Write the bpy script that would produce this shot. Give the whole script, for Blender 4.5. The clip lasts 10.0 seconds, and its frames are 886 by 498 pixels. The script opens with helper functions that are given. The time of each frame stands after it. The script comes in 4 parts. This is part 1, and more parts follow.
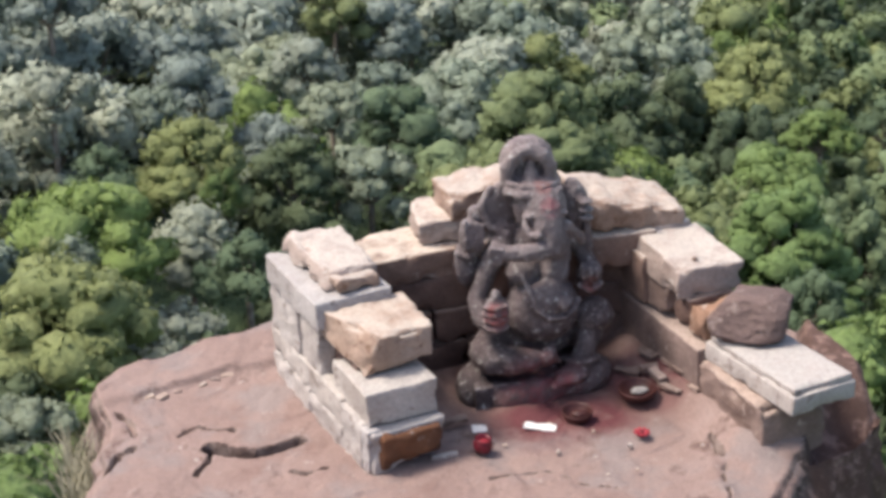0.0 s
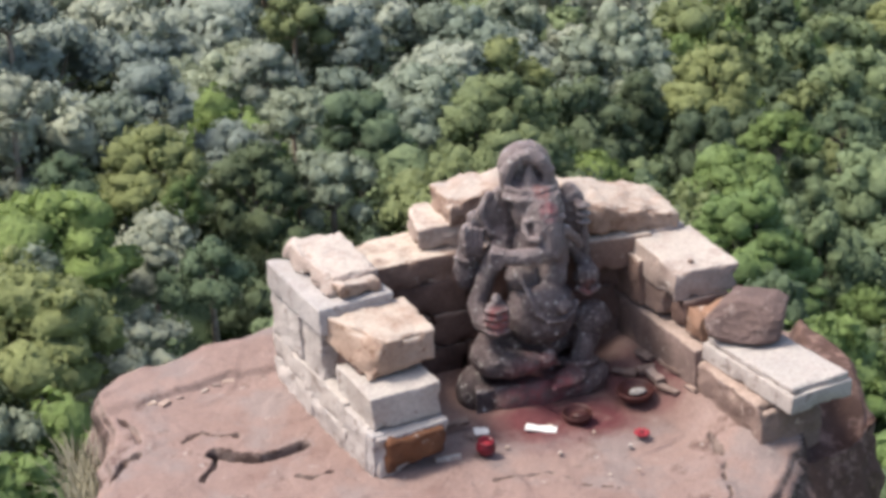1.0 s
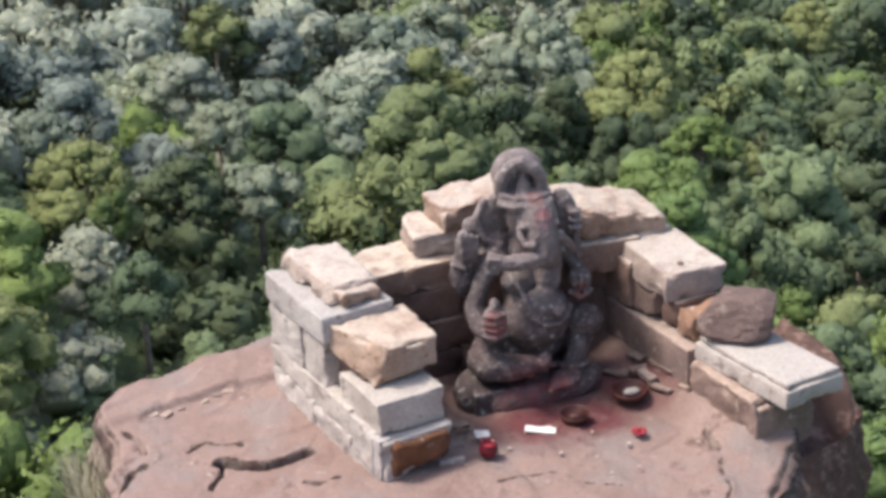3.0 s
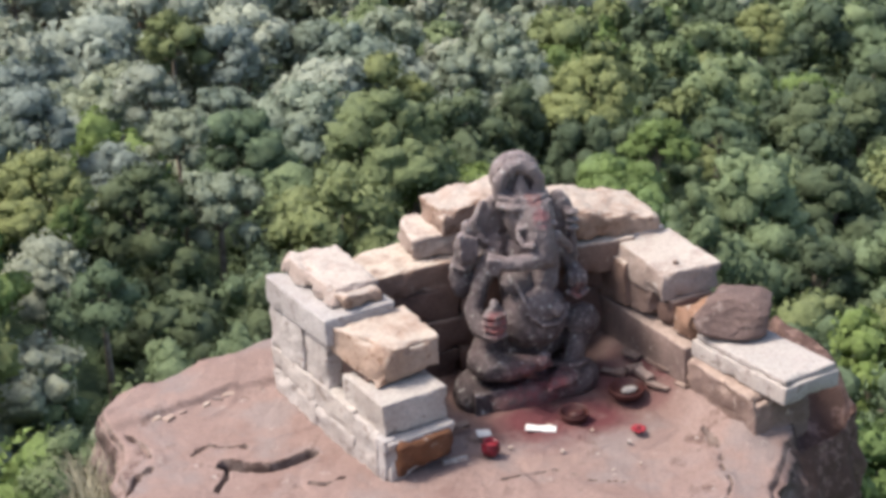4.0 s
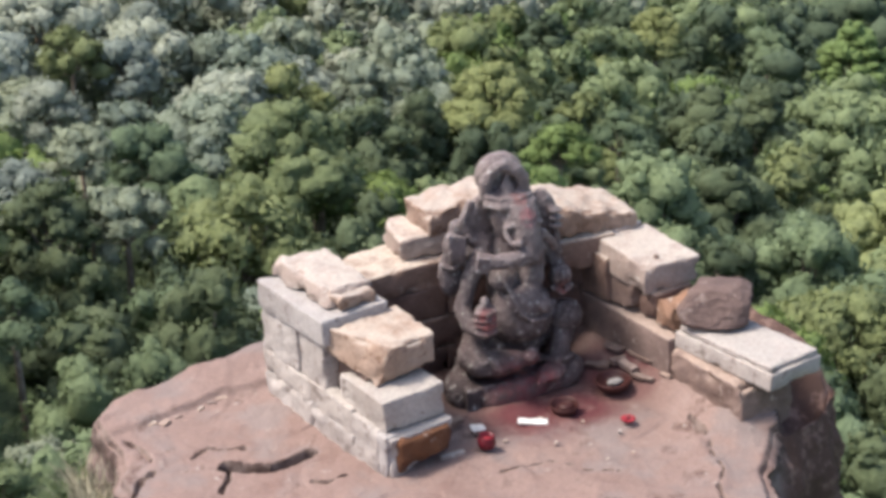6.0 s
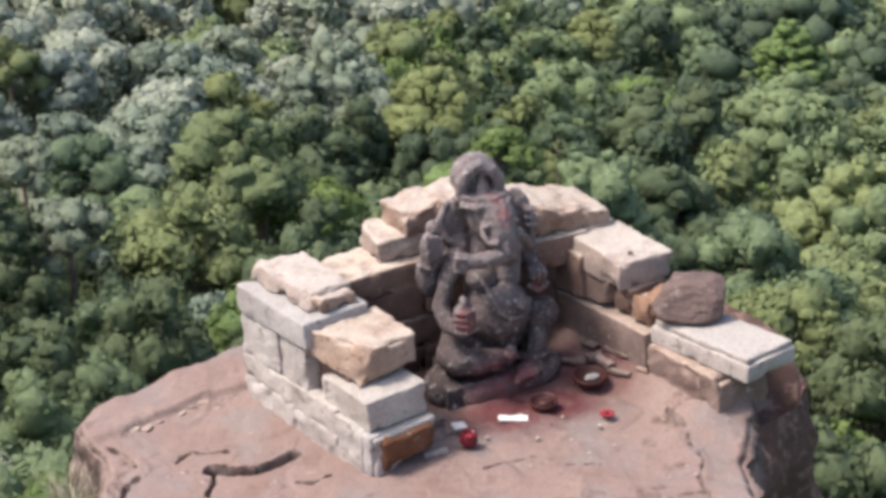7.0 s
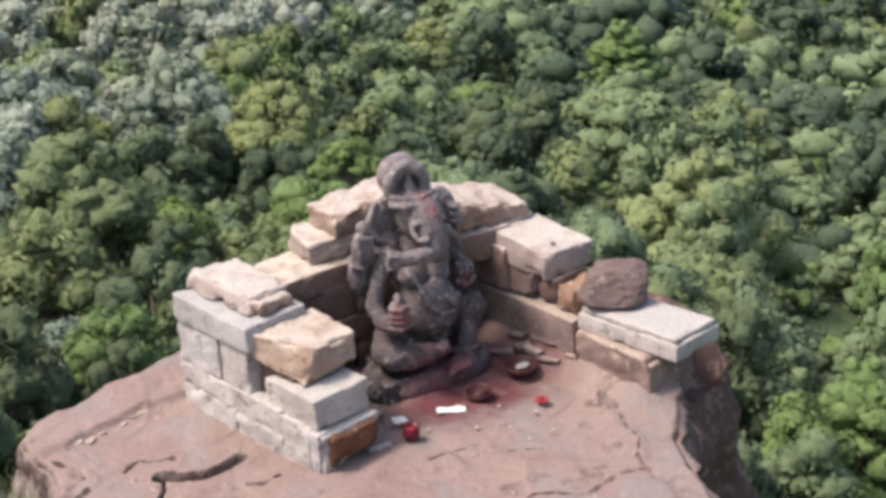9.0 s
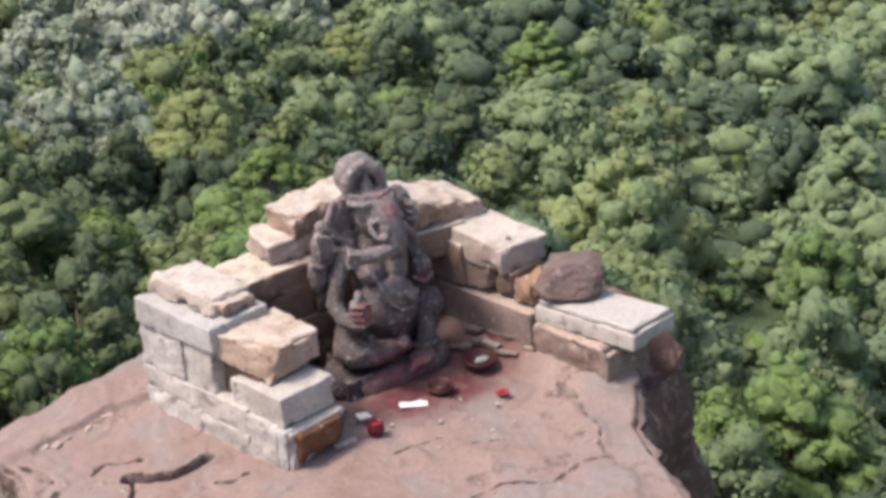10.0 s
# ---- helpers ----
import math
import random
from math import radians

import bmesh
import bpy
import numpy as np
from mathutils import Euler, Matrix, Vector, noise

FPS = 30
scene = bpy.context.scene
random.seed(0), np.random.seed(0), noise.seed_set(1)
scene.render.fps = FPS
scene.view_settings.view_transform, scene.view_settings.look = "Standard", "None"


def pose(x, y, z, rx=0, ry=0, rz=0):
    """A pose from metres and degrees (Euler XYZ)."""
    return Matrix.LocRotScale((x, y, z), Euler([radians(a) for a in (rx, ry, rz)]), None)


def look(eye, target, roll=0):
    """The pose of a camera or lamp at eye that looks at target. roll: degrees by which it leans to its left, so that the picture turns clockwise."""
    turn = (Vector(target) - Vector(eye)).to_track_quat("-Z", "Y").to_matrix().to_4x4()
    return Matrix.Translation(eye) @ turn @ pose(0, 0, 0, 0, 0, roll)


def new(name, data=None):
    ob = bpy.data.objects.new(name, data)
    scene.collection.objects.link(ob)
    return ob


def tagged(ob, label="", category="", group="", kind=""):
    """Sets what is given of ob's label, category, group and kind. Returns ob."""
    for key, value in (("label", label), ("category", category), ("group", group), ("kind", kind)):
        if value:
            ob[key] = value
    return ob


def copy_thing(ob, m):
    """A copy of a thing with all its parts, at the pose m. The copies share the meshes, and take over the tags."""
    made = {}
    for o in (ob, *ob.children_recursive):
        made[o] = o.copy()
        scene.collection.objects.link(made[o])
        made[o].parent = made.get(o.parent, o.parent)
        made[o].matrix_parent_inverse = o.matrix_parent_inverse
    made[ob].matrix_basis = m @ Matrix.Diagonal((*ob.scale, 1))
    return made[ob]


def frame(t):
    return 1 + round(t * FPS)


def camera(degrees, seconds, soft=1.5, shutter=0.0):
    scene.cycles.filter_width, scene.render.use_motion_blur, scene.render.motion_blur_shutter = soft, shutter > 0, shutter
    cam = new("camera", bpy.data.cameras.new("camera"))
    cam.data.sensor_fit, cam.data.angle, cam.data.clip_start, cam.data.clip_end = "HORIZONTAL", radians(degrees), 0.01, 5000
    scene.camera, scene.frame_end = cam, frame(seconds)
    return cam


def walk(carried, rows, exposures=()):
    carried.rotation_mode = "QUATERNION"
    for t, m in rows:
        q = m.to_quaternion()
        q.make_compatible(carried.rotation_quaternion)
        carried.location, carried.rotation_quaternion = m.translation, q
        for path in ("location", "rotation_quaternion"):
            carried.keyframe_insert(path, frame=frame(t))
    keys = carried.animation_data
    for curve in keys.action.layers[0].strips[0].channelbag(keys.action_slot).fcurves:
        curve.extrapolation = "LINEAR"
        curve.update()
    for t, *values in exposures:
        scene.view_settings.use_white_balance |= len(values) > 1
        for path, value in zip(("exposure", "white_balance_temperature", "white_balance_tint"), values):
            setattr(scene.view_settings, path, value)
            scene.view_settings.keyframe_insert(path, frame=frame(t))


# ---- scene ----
cam = camera(26.0, 10.0, soft=3.8)
PATH = [
    (0, (0.791, -6.619, 3.782), (0.53, -4.819, 2.949), -2.1),
    (0.5, (0.71, -6.674, 3.808), (0.473, -4.87, 2.977), -2.1),
    (1, (0.634, -6.717, 3.827), (0.417, -4.911, 2.997), -2.1),
    (1.5, (0.578, -6.751, 3.843), (0.377, -4.942, 3.014), -2.1),
    (2, (0.487, -6.802, 3.864), (0.311, -4.989, 3.037), -2.1),
    (2.5, (0.416, -6.845, 3.881), (0.261, -5.03, 3.055), -2.2),
    (4, (0.157, -6.98, 3.92), (0.071, -5.158, 3.1), -2.2),
    (4.5, (0.074, -7.023, 3.935), (0.011, -5.2, 3.115), -2.2),
    (5, (-0.01, -7.061, 3.945), (-0.053, -5.237, 3.128), -2.2),
    (5.5, (-0.125, -7.114, 3.96), (-0.136, -5.288, 3.144), -2.2),
    (7, (-0.39, -7.237, 3.996), (-0.305, -5.412, 3.183), -2.7),
    (7.5, (-0.485, -7.281, 4.008), (-0.362, -5.457, 3.197), -2.9),
    (8, (-0.607, -7.326, 4.019), (-0.434, -5.506, 3.208), -3.1),
    (8.5, (-0.703, -7.368, 4.033), (-0.491, -5.552, 3.223), -3.3),
    (9, (-0.793, -7.403, 4.043), (-0.543, -5.592, 3.233), -3.5),
    (9.5, (-0.866, -7.445, 4.055), (-0.581, -5.64, 3.244), -3.7),
    (10, (-0.978, -7.496, 4.067), (-0.646, -5.698, 3.257), -3.9),
]
walk(cam, [(t, look(eye, target, roll)) for t, eye, target, roll in PATH])


# ---- light ----
world = bpy.data.worlds.new("sky")
scene.world = world
world.use_nodes = True
SUN_EL, SUN_AZ = radians(60), radians(268)
sky = world.node_tree.nodes.new("ShaderNodeTexSky")
sky.sky_type = "NISHITA"
sky.sun_disc = False
sky.sun_elevation, sky.sun_rotation = SUN_EL, SUN_AZ
sky.dust_density = 4.0
background = world.node_tree.nodes["Background"]
background.inputs["Strength"].default_value = 0.15
world.node_tree.links.new(sky.outputs["Color"], background.inputs["Color"])
sun_data = bpy.data.lights.new("sun", "SUN")
sun_data.energy, sun_data.angle, sun_data.color = 2.5, radians(12), (1.0, 0.92, 0.82)
sun = new("sun", sun_data)
SUN_DIR = Vector((math.sin(SUN_AZ) * math.cos(SUN_EL), math.cos(SUN_AZ) * math.cos(SUN_EL), math.sin(SUN_EL)))
sun.matrix_world = look(SUN_DIR * 50, (0, 0, 0))
scene.view_settings.exposure = 0.8


# ---- materials ----
def mix_colors(nt, fac, a, b):
    n = nt.nodes.new("ShaderNodeMix")
    n.data_type = "RGBA"
    for sock, val in ((0, fac), (6, a), (7, b)):
        if isinstance(val, bpy.types.NodeSocket):
            nt.links.new(val, n.inputs[sock])
        else:
            n.inputs[sock].default_value = (*val, 1) if isinstance(val, tuple) and len(val) == 3 else val
    return n.outputs[2]


def noise_tex(nt, scale, detail=6.0, rough=0.6, space="Object", offset=None):
    co = nt.nodes.new("ShaderNodeTexCoord")
    vec = co.outputs[space]
    if offset is not None:
        add = nt.nodes.new("ShaderNodeVectorMath")
        nt.links.new(vec, add.inputs[0])
        nt.links.new(offset, add.inputs[1])
        vec = add.outputs[0]
    n = nt.nodes.new("ShaderNodeTexNoise")
    n.inputs["Scale"].default_value = scale
    n.inputs["Detail"].default_value = detail
    n.inputs["Roughness"].default_value = rough
    nt.links.new(vec, n.inputs["Vector"])
    return n.outputs["Fac"]


def ramp(nt, fac, a, b):
    n = nt.nodes.new("ShaderNodeMapRange")
    n.inputs["From Min"].default_value, n.inputs["From Max"].default_value = a, b
    nt.links.new(fac, n.inputs["Value"])
    return n.outputs["Result"]


def bump(nt, bsdf, height, strength, distance):
    n = nt.nodes.new("ShaderNodeBump")
    n.inputs["Strength"].default_value = strength
    n.inputs["Distance"].default_value = distance
    nt.links.new(height, n.inputs["Height"])
    nt.links.new(n.outputs["Normal"], bsdf.inputs["Normal"])


def blank(name, roughness=0.85):
    m = bpy.data.materials.new(name)
    m.use_nodes = True
    b = m.node_tree.nodes["Principled BSDF"]
    b.inputs["Roughness"].default_value = roughness
    b.inputs["Specular IOR Level"].default_value = 0.3
    return m, m.node_tree, b


def object_random(nt, span=40.0):
    info = nt.nodes.new("ShaderNodeObjectInfo")
    mul = nt.nodes.new("ShaderNodeMath")
    mul.operation = "MULTIPLY"
    mul.inputs[1].default_value = span
    nt.links.new(info.outputs["Random"], mul.inputs[0])
    return mul.outputs[0], info.outputs["Random"]


def stone_material(name, light, dark, lichen, lichen_from=0.58, relief=0.5, roughness=0.88, top_tone=None):
    """Weathered stone: broad stains, fine grain, pale or dark spots."""
    m, nt, b = blank(name, roughness)
    off, rnd = object_random(nt)
    broad = ramp(nt, noise_tex(nt, 4.5, 4, 0.55, offset=off), 0.34, 0.66)
    grain = noise_tex(nt, 60, 6, 0.7, offset=off)
    spots = ramp(nt, noise_tex(nt, 17, 5, 0.65, offset=off), lichen_from, lichen_from + 0.07)
    col = mix_colors(nt, broad, dark, light)
    col = mix_colors(nt, spots, col, lichen)
    if top_tone is not None:
        # Brightness of sunlit upper faces, painted into the colour in patches.
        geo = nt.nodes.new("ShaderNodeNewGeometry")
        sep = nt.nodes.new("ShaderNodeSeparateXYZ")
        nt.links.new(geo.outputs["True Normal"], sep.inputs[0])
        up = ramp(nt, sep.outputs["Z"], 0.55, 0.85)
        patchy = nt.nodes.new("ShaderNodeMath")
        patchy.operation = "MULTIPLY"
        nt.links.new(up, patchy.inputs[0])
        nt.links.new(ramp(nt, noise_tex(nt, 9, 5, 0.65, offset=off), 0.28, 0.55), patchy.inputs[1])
        col = mix_colors(nt, patchy.outputs[0], col, top_tone)
    shade = mix_colors(nt, ramp(nt, grain, 0.3, 0.7), (0.74, 0.73, 0.73), (1.10, 1.10, 1.10))
    mul = nt.nodes.new("ShaderNodeMix")
    mul.data_type, mul.blend_type = "RGBA", "MULTIPLY"
    mul.inputs[0].default_value = 1.0
    nt.links.new(col, mul.inputs[6])
    nt.links.new(shade, mul.inputs[7])
    tint = mix_colors(nt, rnd, (0.93, 0.93, 0.95), (1.05, 1.02, 0.98))
    mul2 = nt.nodes.new("ShaderNodeMix")
    mul2.data_type, mul2.blend_type = "RGBA", "MULTIPLY"
    mul2.inputs[0].default_value = 1.0
    nt.links.new(mul.outputs[2], mul2.inputs[6])
    nt.links.new(tint, mul2.inputs[7])
    nt.links.new(mul2.outputs[2], b.inputs["Base Color"])
    mixed = nt.nodes.new("ShaderNodeMath")
    mixed.operation = "ADD"
    nt.links.new(grain, mixed.inputs[0])
    nt.links.new(noise_tex(nt, 22, 5, 0.6, offset=off), mixed.inputs[1])
    bump(nt, b, mixed.outputs[0], relief, 0.012)
    return m


M_GREY = stone_material("grey dressed stone", (0.50, 0.462, 0.445), (0.375, 0.335, 0.318), (0.28, 0.24, 0.225), 0.56, top_tone=(0.41, 0.385, 0.365))
M_PALE = stone_material("pale weathered stone", (0.43, 0.355, 0.32), (0.32, 0.25, 0.222), (0.49, 0.43, 0.39), top_tone=(0.49, 0.44, 0.395))
M_TAN = stone_material("tan broken stone", (0.405, 0.305, 0.25), (0.315, 0.21, 0.16), (0.225, 0.14, 0.10), 0.55, top_tone=(0.475, 0.41, 0.355))
M_BROWN = stone_material("brown damp stone", (0.20, 0.130, 0.110), (0.105, 0.068, 0.060), (0.25, 0.20, 0.175), 0.66, top_tone=(0.27, 0.21, 0.18))
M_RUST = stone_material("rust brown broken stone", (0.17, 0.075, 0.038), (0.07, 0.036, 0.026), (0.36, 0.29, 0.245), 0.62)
M_DUSK = stone_material("dull pinkish brown stone", (0.265, 0.195, 0.175), (0.17, 0.12, 0.106), (0.35, 0.285, 0.255), 0.60, top_tone=(0.39, 0.31, 0.27))
M_BACK = stone_material("brown faced slab", (0.28, 0.19, 0.155), (0.175, 0.115, 0.095), (0.33, 0.26, 0.225), 0.62, top_tone=(0.49, 0.43, 0.375))
M_ORANGE = stone_material("orange stained stone", (0.34, 0.20, 0.135), (0.20, 0.13, 0.10), (0.40, 0.32, 0.28), 0.56)
M_BOULDER = stone_material("purple brown boulder", (0.21, 0.148, 0.135), (0.125, 0.088, 0.082), (0.29, 0.225, 0.205), 0.58, 0.9)


# ---- building tools ----
def mesh_object(name, verts, faces, material, parent=None, smooth=True):
    me = bpy.data.meshes.new(name)
    me.from_pydata([tuple(v) for v in verts], [], [tuple(f) for f in faces])
    me.update()
    if smooth:
        me.shade_smooth()
    me.materials.append(material)
    ob = new(name, me)
    if parent is not None:
        ob.parent = parent
    return ob


def part(name, bm, material, parent, label=""):
    me = bpy.data.meshes.new(name)
    bm.to_mesh(me)
    bm.free()
    me.shade_smooth()
    me.materials.append(material)
    ob = new(name, me)
    ob.parent = parent
    if label:
        ob["label"] = label
    return ob


def holder(name, label, category, kind="", m=None):
    ob = new(name)
    if m is not None:
        ob.matrix_world = m
    return tagged(ob, label, category, kind=kind)


def box_grid(lines):
    """Surface of the cube [-1, 1]^3 as a welded grid along the given lines of each axis."""
    index, verts, faces = {}, [], []

    def vid(p):
        k = tuple(int(round(c * 100000)) for c in p)
        if k not in index:
            index[k] = len(verts)
            verts.append(p)
        return index[k]
    for axis in range(3):
        a, b = (axis + 1) % 3, (axis + 2) % 3
        for side in (-1, 1):
            for i in range(len(lines[a]) - 1):
                for j in range(len(lines[b]) - 1):
                    quad = []
                    for di, dj in ((0, 0), (1, 0), (1, 1), (0, 1)):
                        p = [0, 0, 0]
                        p[axis] = side
                        p[a] = lines[a][i + di]
                        p[b] = lines[b][j + dj]
                        quad.append(vid(tuple(p)))
                    faces.append(quad if side > 0 else quad[::-1])
    return np.array(verts, float), faces


def stone_shape(size, warp=0.009, rough=0.005, edge=0.008, chips=0.02, seed=0, skew=None, cell=0.02):
    """A dressed or broken block: rounded, warped corners, chipped edges, rough faces."""
    rng = np.random.RandomState(seed)
    h = np.array(size) / 2
    lines = []
    for half in h:
        e = min(edge / half, 0.45)
        inner = np.linspace(-1 + e, 1 - e, max(3, int(2 * half / cell)) + 1)
        lines.append(np.concatenate([[-1, -1 + e * 0.45], inner, [1 - e * 0.45, 1]]))
    v, faces = box_grid(lines)
    p = v * h
    q = np.clip(p, -(h - edge), h - edge)
    d = p - q
    length = np.linalg.norm(d, axis=1, keepdims=True)
    p = np.where(length > 1e-9, q + edge * d / np.maximum(length, 1e-9), p)
    corner = rng.uniform(-warp, warp, (2, 2, 2, 3))
    if skew is not None:
        for key, off in skew.items():
            corner[key] += np.array(off)
    t = (v + 1) / 2
    off = np.zeros_like(p)
    for i in (0, 1):
        for j in (0, 1):
            for k in (0, 1):
                w = (t[:, 0] if i else 1 - t[:, 0]) * (t[:, 1] if j else 1 - t[:, 1]) * (t[:, 2] if k else 1 - t[:, 2])
                off += w[:, None] * corner[i, j, k]
    p = p + off
    nearness = np.sort((1 - np.abs(v)) * h, axis=1)[:, 1]
    out = []
    so = Vector(rng.uniform(-50, 50, 3))
    for a, e, nrm in zip(p, nearness, v):
        pt = Vector(a)
        f = noise.fractal(pt * 16 + so, 1.0, 2.0, 4) * rough
        g = max(0.0, noise.noise(pt * 13 + so * 2) - 0.08) * chips * max(0.0, 1 - e / 0.04)
        ax = np.abs(nrm) ** 6
        dirn = Vector(np.sign(nrm) * ax).normalized()
        out.append(pt + dirn * (f - g * 2.2))
    return out, faces


# The wall's own axes: across the niche and towards its back.
NICHE = pose(0, 0, 0, 0, 0, 33)


def block(name, parent, material, v0, v1, u0, u1, z0, z1, seed, turn=0.0, tip=(0, 0), label="", **more):
    verts, faces = stone_shape((v1 - v0, u1 - u0, z1 - z0), seed=seed, **more)
    ob = mesh_object(name, verts, faces, material, parent)
    ob.matrix_local = pose((v0 + v1) / 2, (u0 + u1) / 2, (z0 + z1) / 2, tip[0], tip[1], turn)
    if label:
        ob["label"] = label
    return ob


# ---- terrain ----
def canopy(x, y):
    """Height of the treetops."""
    return -16.5 - 0.28 * max(-160.0, min(160.0, x)) - 0.11 * min(y, 260.0) + 0.12 * max(0.0, y - 260.0)


# ---- rock summit ----
OUTLINE = [(1.12, -0.54), (1.19, -0.26), (1.36, -0.12), (1.50, 0.08), (1.46, 0.42), (1.22, 0.85), (0.75, 1.15), (0.1, 1.22),
           (-0.5, 1.02), (-0.98, 0.66), (-1.15, 0.5), (-1.32, 0.43), (-1.5, 0.3), (-1.62, 0.2), (-1.655, 0.05), (-1.53, -0.2),
           (-1.44, -0.55), (-1.42, -1.0), (-1.3, -1.6), (-0.6, -2.0), (0.3, -2.0), (0.95, -1.7), (1.12, -1.2), (1.09, -0.8)]
CRACKS = [
    (0.040, 0.28, [(-1.062, -0.335), (-0.97, -0.362), (-0.88, -0.378), (-0.80, -0.335), (-0.728, -0.27)]),
    (0.010, 0.05, [(-1.056, -0.333), (-1.045, -0.43), (-1.075, -0.53)]),
    (0.009, 0.028, [(-1.21, -0.25), (-1.15, -0.17), (-1.09, -0.19), (-1.0, -0.205)]),
    (0.010, 0.02, [(-0.70, -0.50), (-0.65, -0.515), (-0.58, -0.485)]),
    (0.007, 0.03, [(0.86, -0.13), (0.924, -0.279), (0.915, -0.4), (0.94, -0.544), (0.90, -0.669), (0.93, -0.9)]),
    (0.006, 0.016, [(0.05, -0.50), (0.134, -0.461), (0.257, -0.423), (0.4, -0.50), (0.525, -0.524)]),
    (0.007, 0.02, [(0.2, -0.95), (0.42, -0.88), (0.62, -0.93), (0.8, -0.8), (0.93, -0.78)]),
    (0.012, 0.03, [(-1.42, -0.55), (-1.40, -0.44), (-1.36, -0.38)]),
    (0.014, 0.03, [(-1.50, -0.12), (-1.44, -0.16), (-1.38, -0.28)]),
]
LEDGE = [(-1.62, -0.1), (-1.44, 0.0), (-1.28, 0.13), (-1.13, 0.24), (-0.95, 0.3), (-0.6, 0.5)]


def segment_distance(px, py, a, b):
    ax, ay, bx, by = *a, *b
    dx, dy = bx - ax, by - ay
    t = np.clip(((px - ax) * dx + (py - ay) * dy) / (dx * dx + dy * dy), 0, 1)
    return np.hypot(px - ax - t * dx, py - ay - t * dy)


def smooth_step(a, b, x):
    t = np.clip((x - a) / (b - a), 0, 1)
    return t * t * (3 - 2 * t)


def build_rock(material):
    cx, cy, seg = -0.1, -0.35, 660
    ang = np.linspace(0, 2 * math.pi, seg, endpoint=False)
    oa = np.array([math.atan2(y - cy, x - cx) for x, y in OUTLINE])
    orad = np.array([math.hypot(x - cx, y - cy) for x, y in OUTLINE])
    order = np.argsort(oa)
    rad = np.interp(ang, oa[order], orad[order], period=2 * math.pi)
    rad += np.array([0.035 * noise.fractal(Vector((math.cos(a) * 5, math.sin(a) * 5, 3.1)), 1.0, 2.0, 4) for a in ang])
    rings = []
    tops = np.concatenate([np.linspace(0.004, 0.93, 175), np.linspace(0.938, 1.0, 14)])
    for f in tops:
        rings.append((rad * f, np.zeros(seg), np.full(seg, f)))
    depth = np.concatenate([np.linspace(0.012, 0.5, 34), np.linspace(0.55, 2.0, 18), np.linspace(2.5, 26, 24)])
    for d in depth:
        grow = 0.03 * (1 - math.exp(-d * 14)) + 0.02 * d + 0.003 * d * d + 0.04 * math.sin(d * 9) * min(1, d)
        rings.append((rad + max(grow, 0.02), np.full(seg, d), np.ones(seg)))
    verts = []
    for r, d, f in rings:
        x, y = cx + r * np.cos(ang), cy + r * np.sin(ang)
        z = -d
        dist_edge = rad * (1 - f)
        z = z - 0.034 * (1 - smooth_step(0, 0.045, dist_edge)) ** 2
        # A thin upper layer of rock lies behind the ledge on the west side.
        west = 1 - smooth_step(-0.75, -0.55, x)
        ly = np.interp(x, [p[0] for p in LEDGE], [p[1] for p in LEDGE])
        step = np.minimum(smooth_step(-0.015, 0.03, y - ly), west)
        top = (d == 0)
        z = z + top * step * 0.028 + top * west * smooth_step(0.1, 0.6, y) * 0.05
        # The floor rises towards the foot of the east wall.
        across, back = 0.839 * x + 0.545 * y, -0.545 * x + 0.839 * y
        z = z + top * 0.066 * smooth_step(0.60, 0.77, across) * smooth_step(-0.93, -0.72, back) * (1 - smooth_step(1.10, 1.2, across))
        # The east flank carries a lower shoulder.
        east = smooth_step(1.22, 1.27, x) * smooth_step(-0.45, -0.3, y)
        z = z + top * east * (-0.16 + 0.26 * smooth_step(-0.02, 0.25, y))
        for width, deep, line in CRACKS:
            dm = np.full(seg, 9.0)
            wob = 0.0 if width > 0.02 else 0.003 * np.sin(x * 90) + 0.003 * np.sin(y * 73 + x * 31)
            for a, b in zip(line, line[1:]):
                dm = np.minimum(dm, segment_distance(x, y, a, b))
            z = z - top * deep * (1 - smooth_step(width * (0.15 if width > 0.02 else 0.5), width, dm + wob))
        # The flaked block south-east of the seam sits slightly lower.
        z = z - top * 0.014 * smooth_step(0.9, 0.96, x + 0.03 * np.sin(y * 14)) * (1 - smooth_step(-0.34, -0.28, y))
        for i in range(seg):
            p = Vector((x[i], y[i], z[i]))
            if d[0] == 0:
                n = 0.022 * noise.noise(p * 2.3) + 0.010 * noise.noise(p * 6.1) + 0.0035 * noise.fractal(p * 19, 1.0, 2.0, 3)
                terrace = noise.noise(p * 3.1 + Vector((7, 2, 0)))
                n += 0.008 * (1 if terrace > 0.16 else 0 if terrace < 0.08 else (terrace - 0.08) / 0.08)
                flake = noise.noise(Vector((p.x * 8, p.y * 8, 9.0))) + 0.4 * noise.noise(Vector((p.x * 24, p.y * 24, 1.0)))
                n += 0.003 * (1 if flake > 0.12 else 0 if flake < 0.07 else (flake - 0.07) / 0.05)
                verts.append((x[i], y[i], z[i] + n))
            else:
                big = 0.11 * min(1, d[0] * 4 + 0.15) * noise.fractal(Vector((p.x * 3, p.y * 3, p.z * 1.6)), 1.0, 2.0, 4)
                fine = 0.02 * noise.fractal(p * 13, 1.0, 2.0, 3)
                far = 1.0 * min(1, d[0] / 8) * noise.noise(p * 0.35)
                o = big + fine + far
                verts.append((x[i] + math.cos(ang[i]) * o, y[i] + math.sin(ang[i]) * o, z[i] + 0.02 * noise.noise(p * 4)))
    faces = []
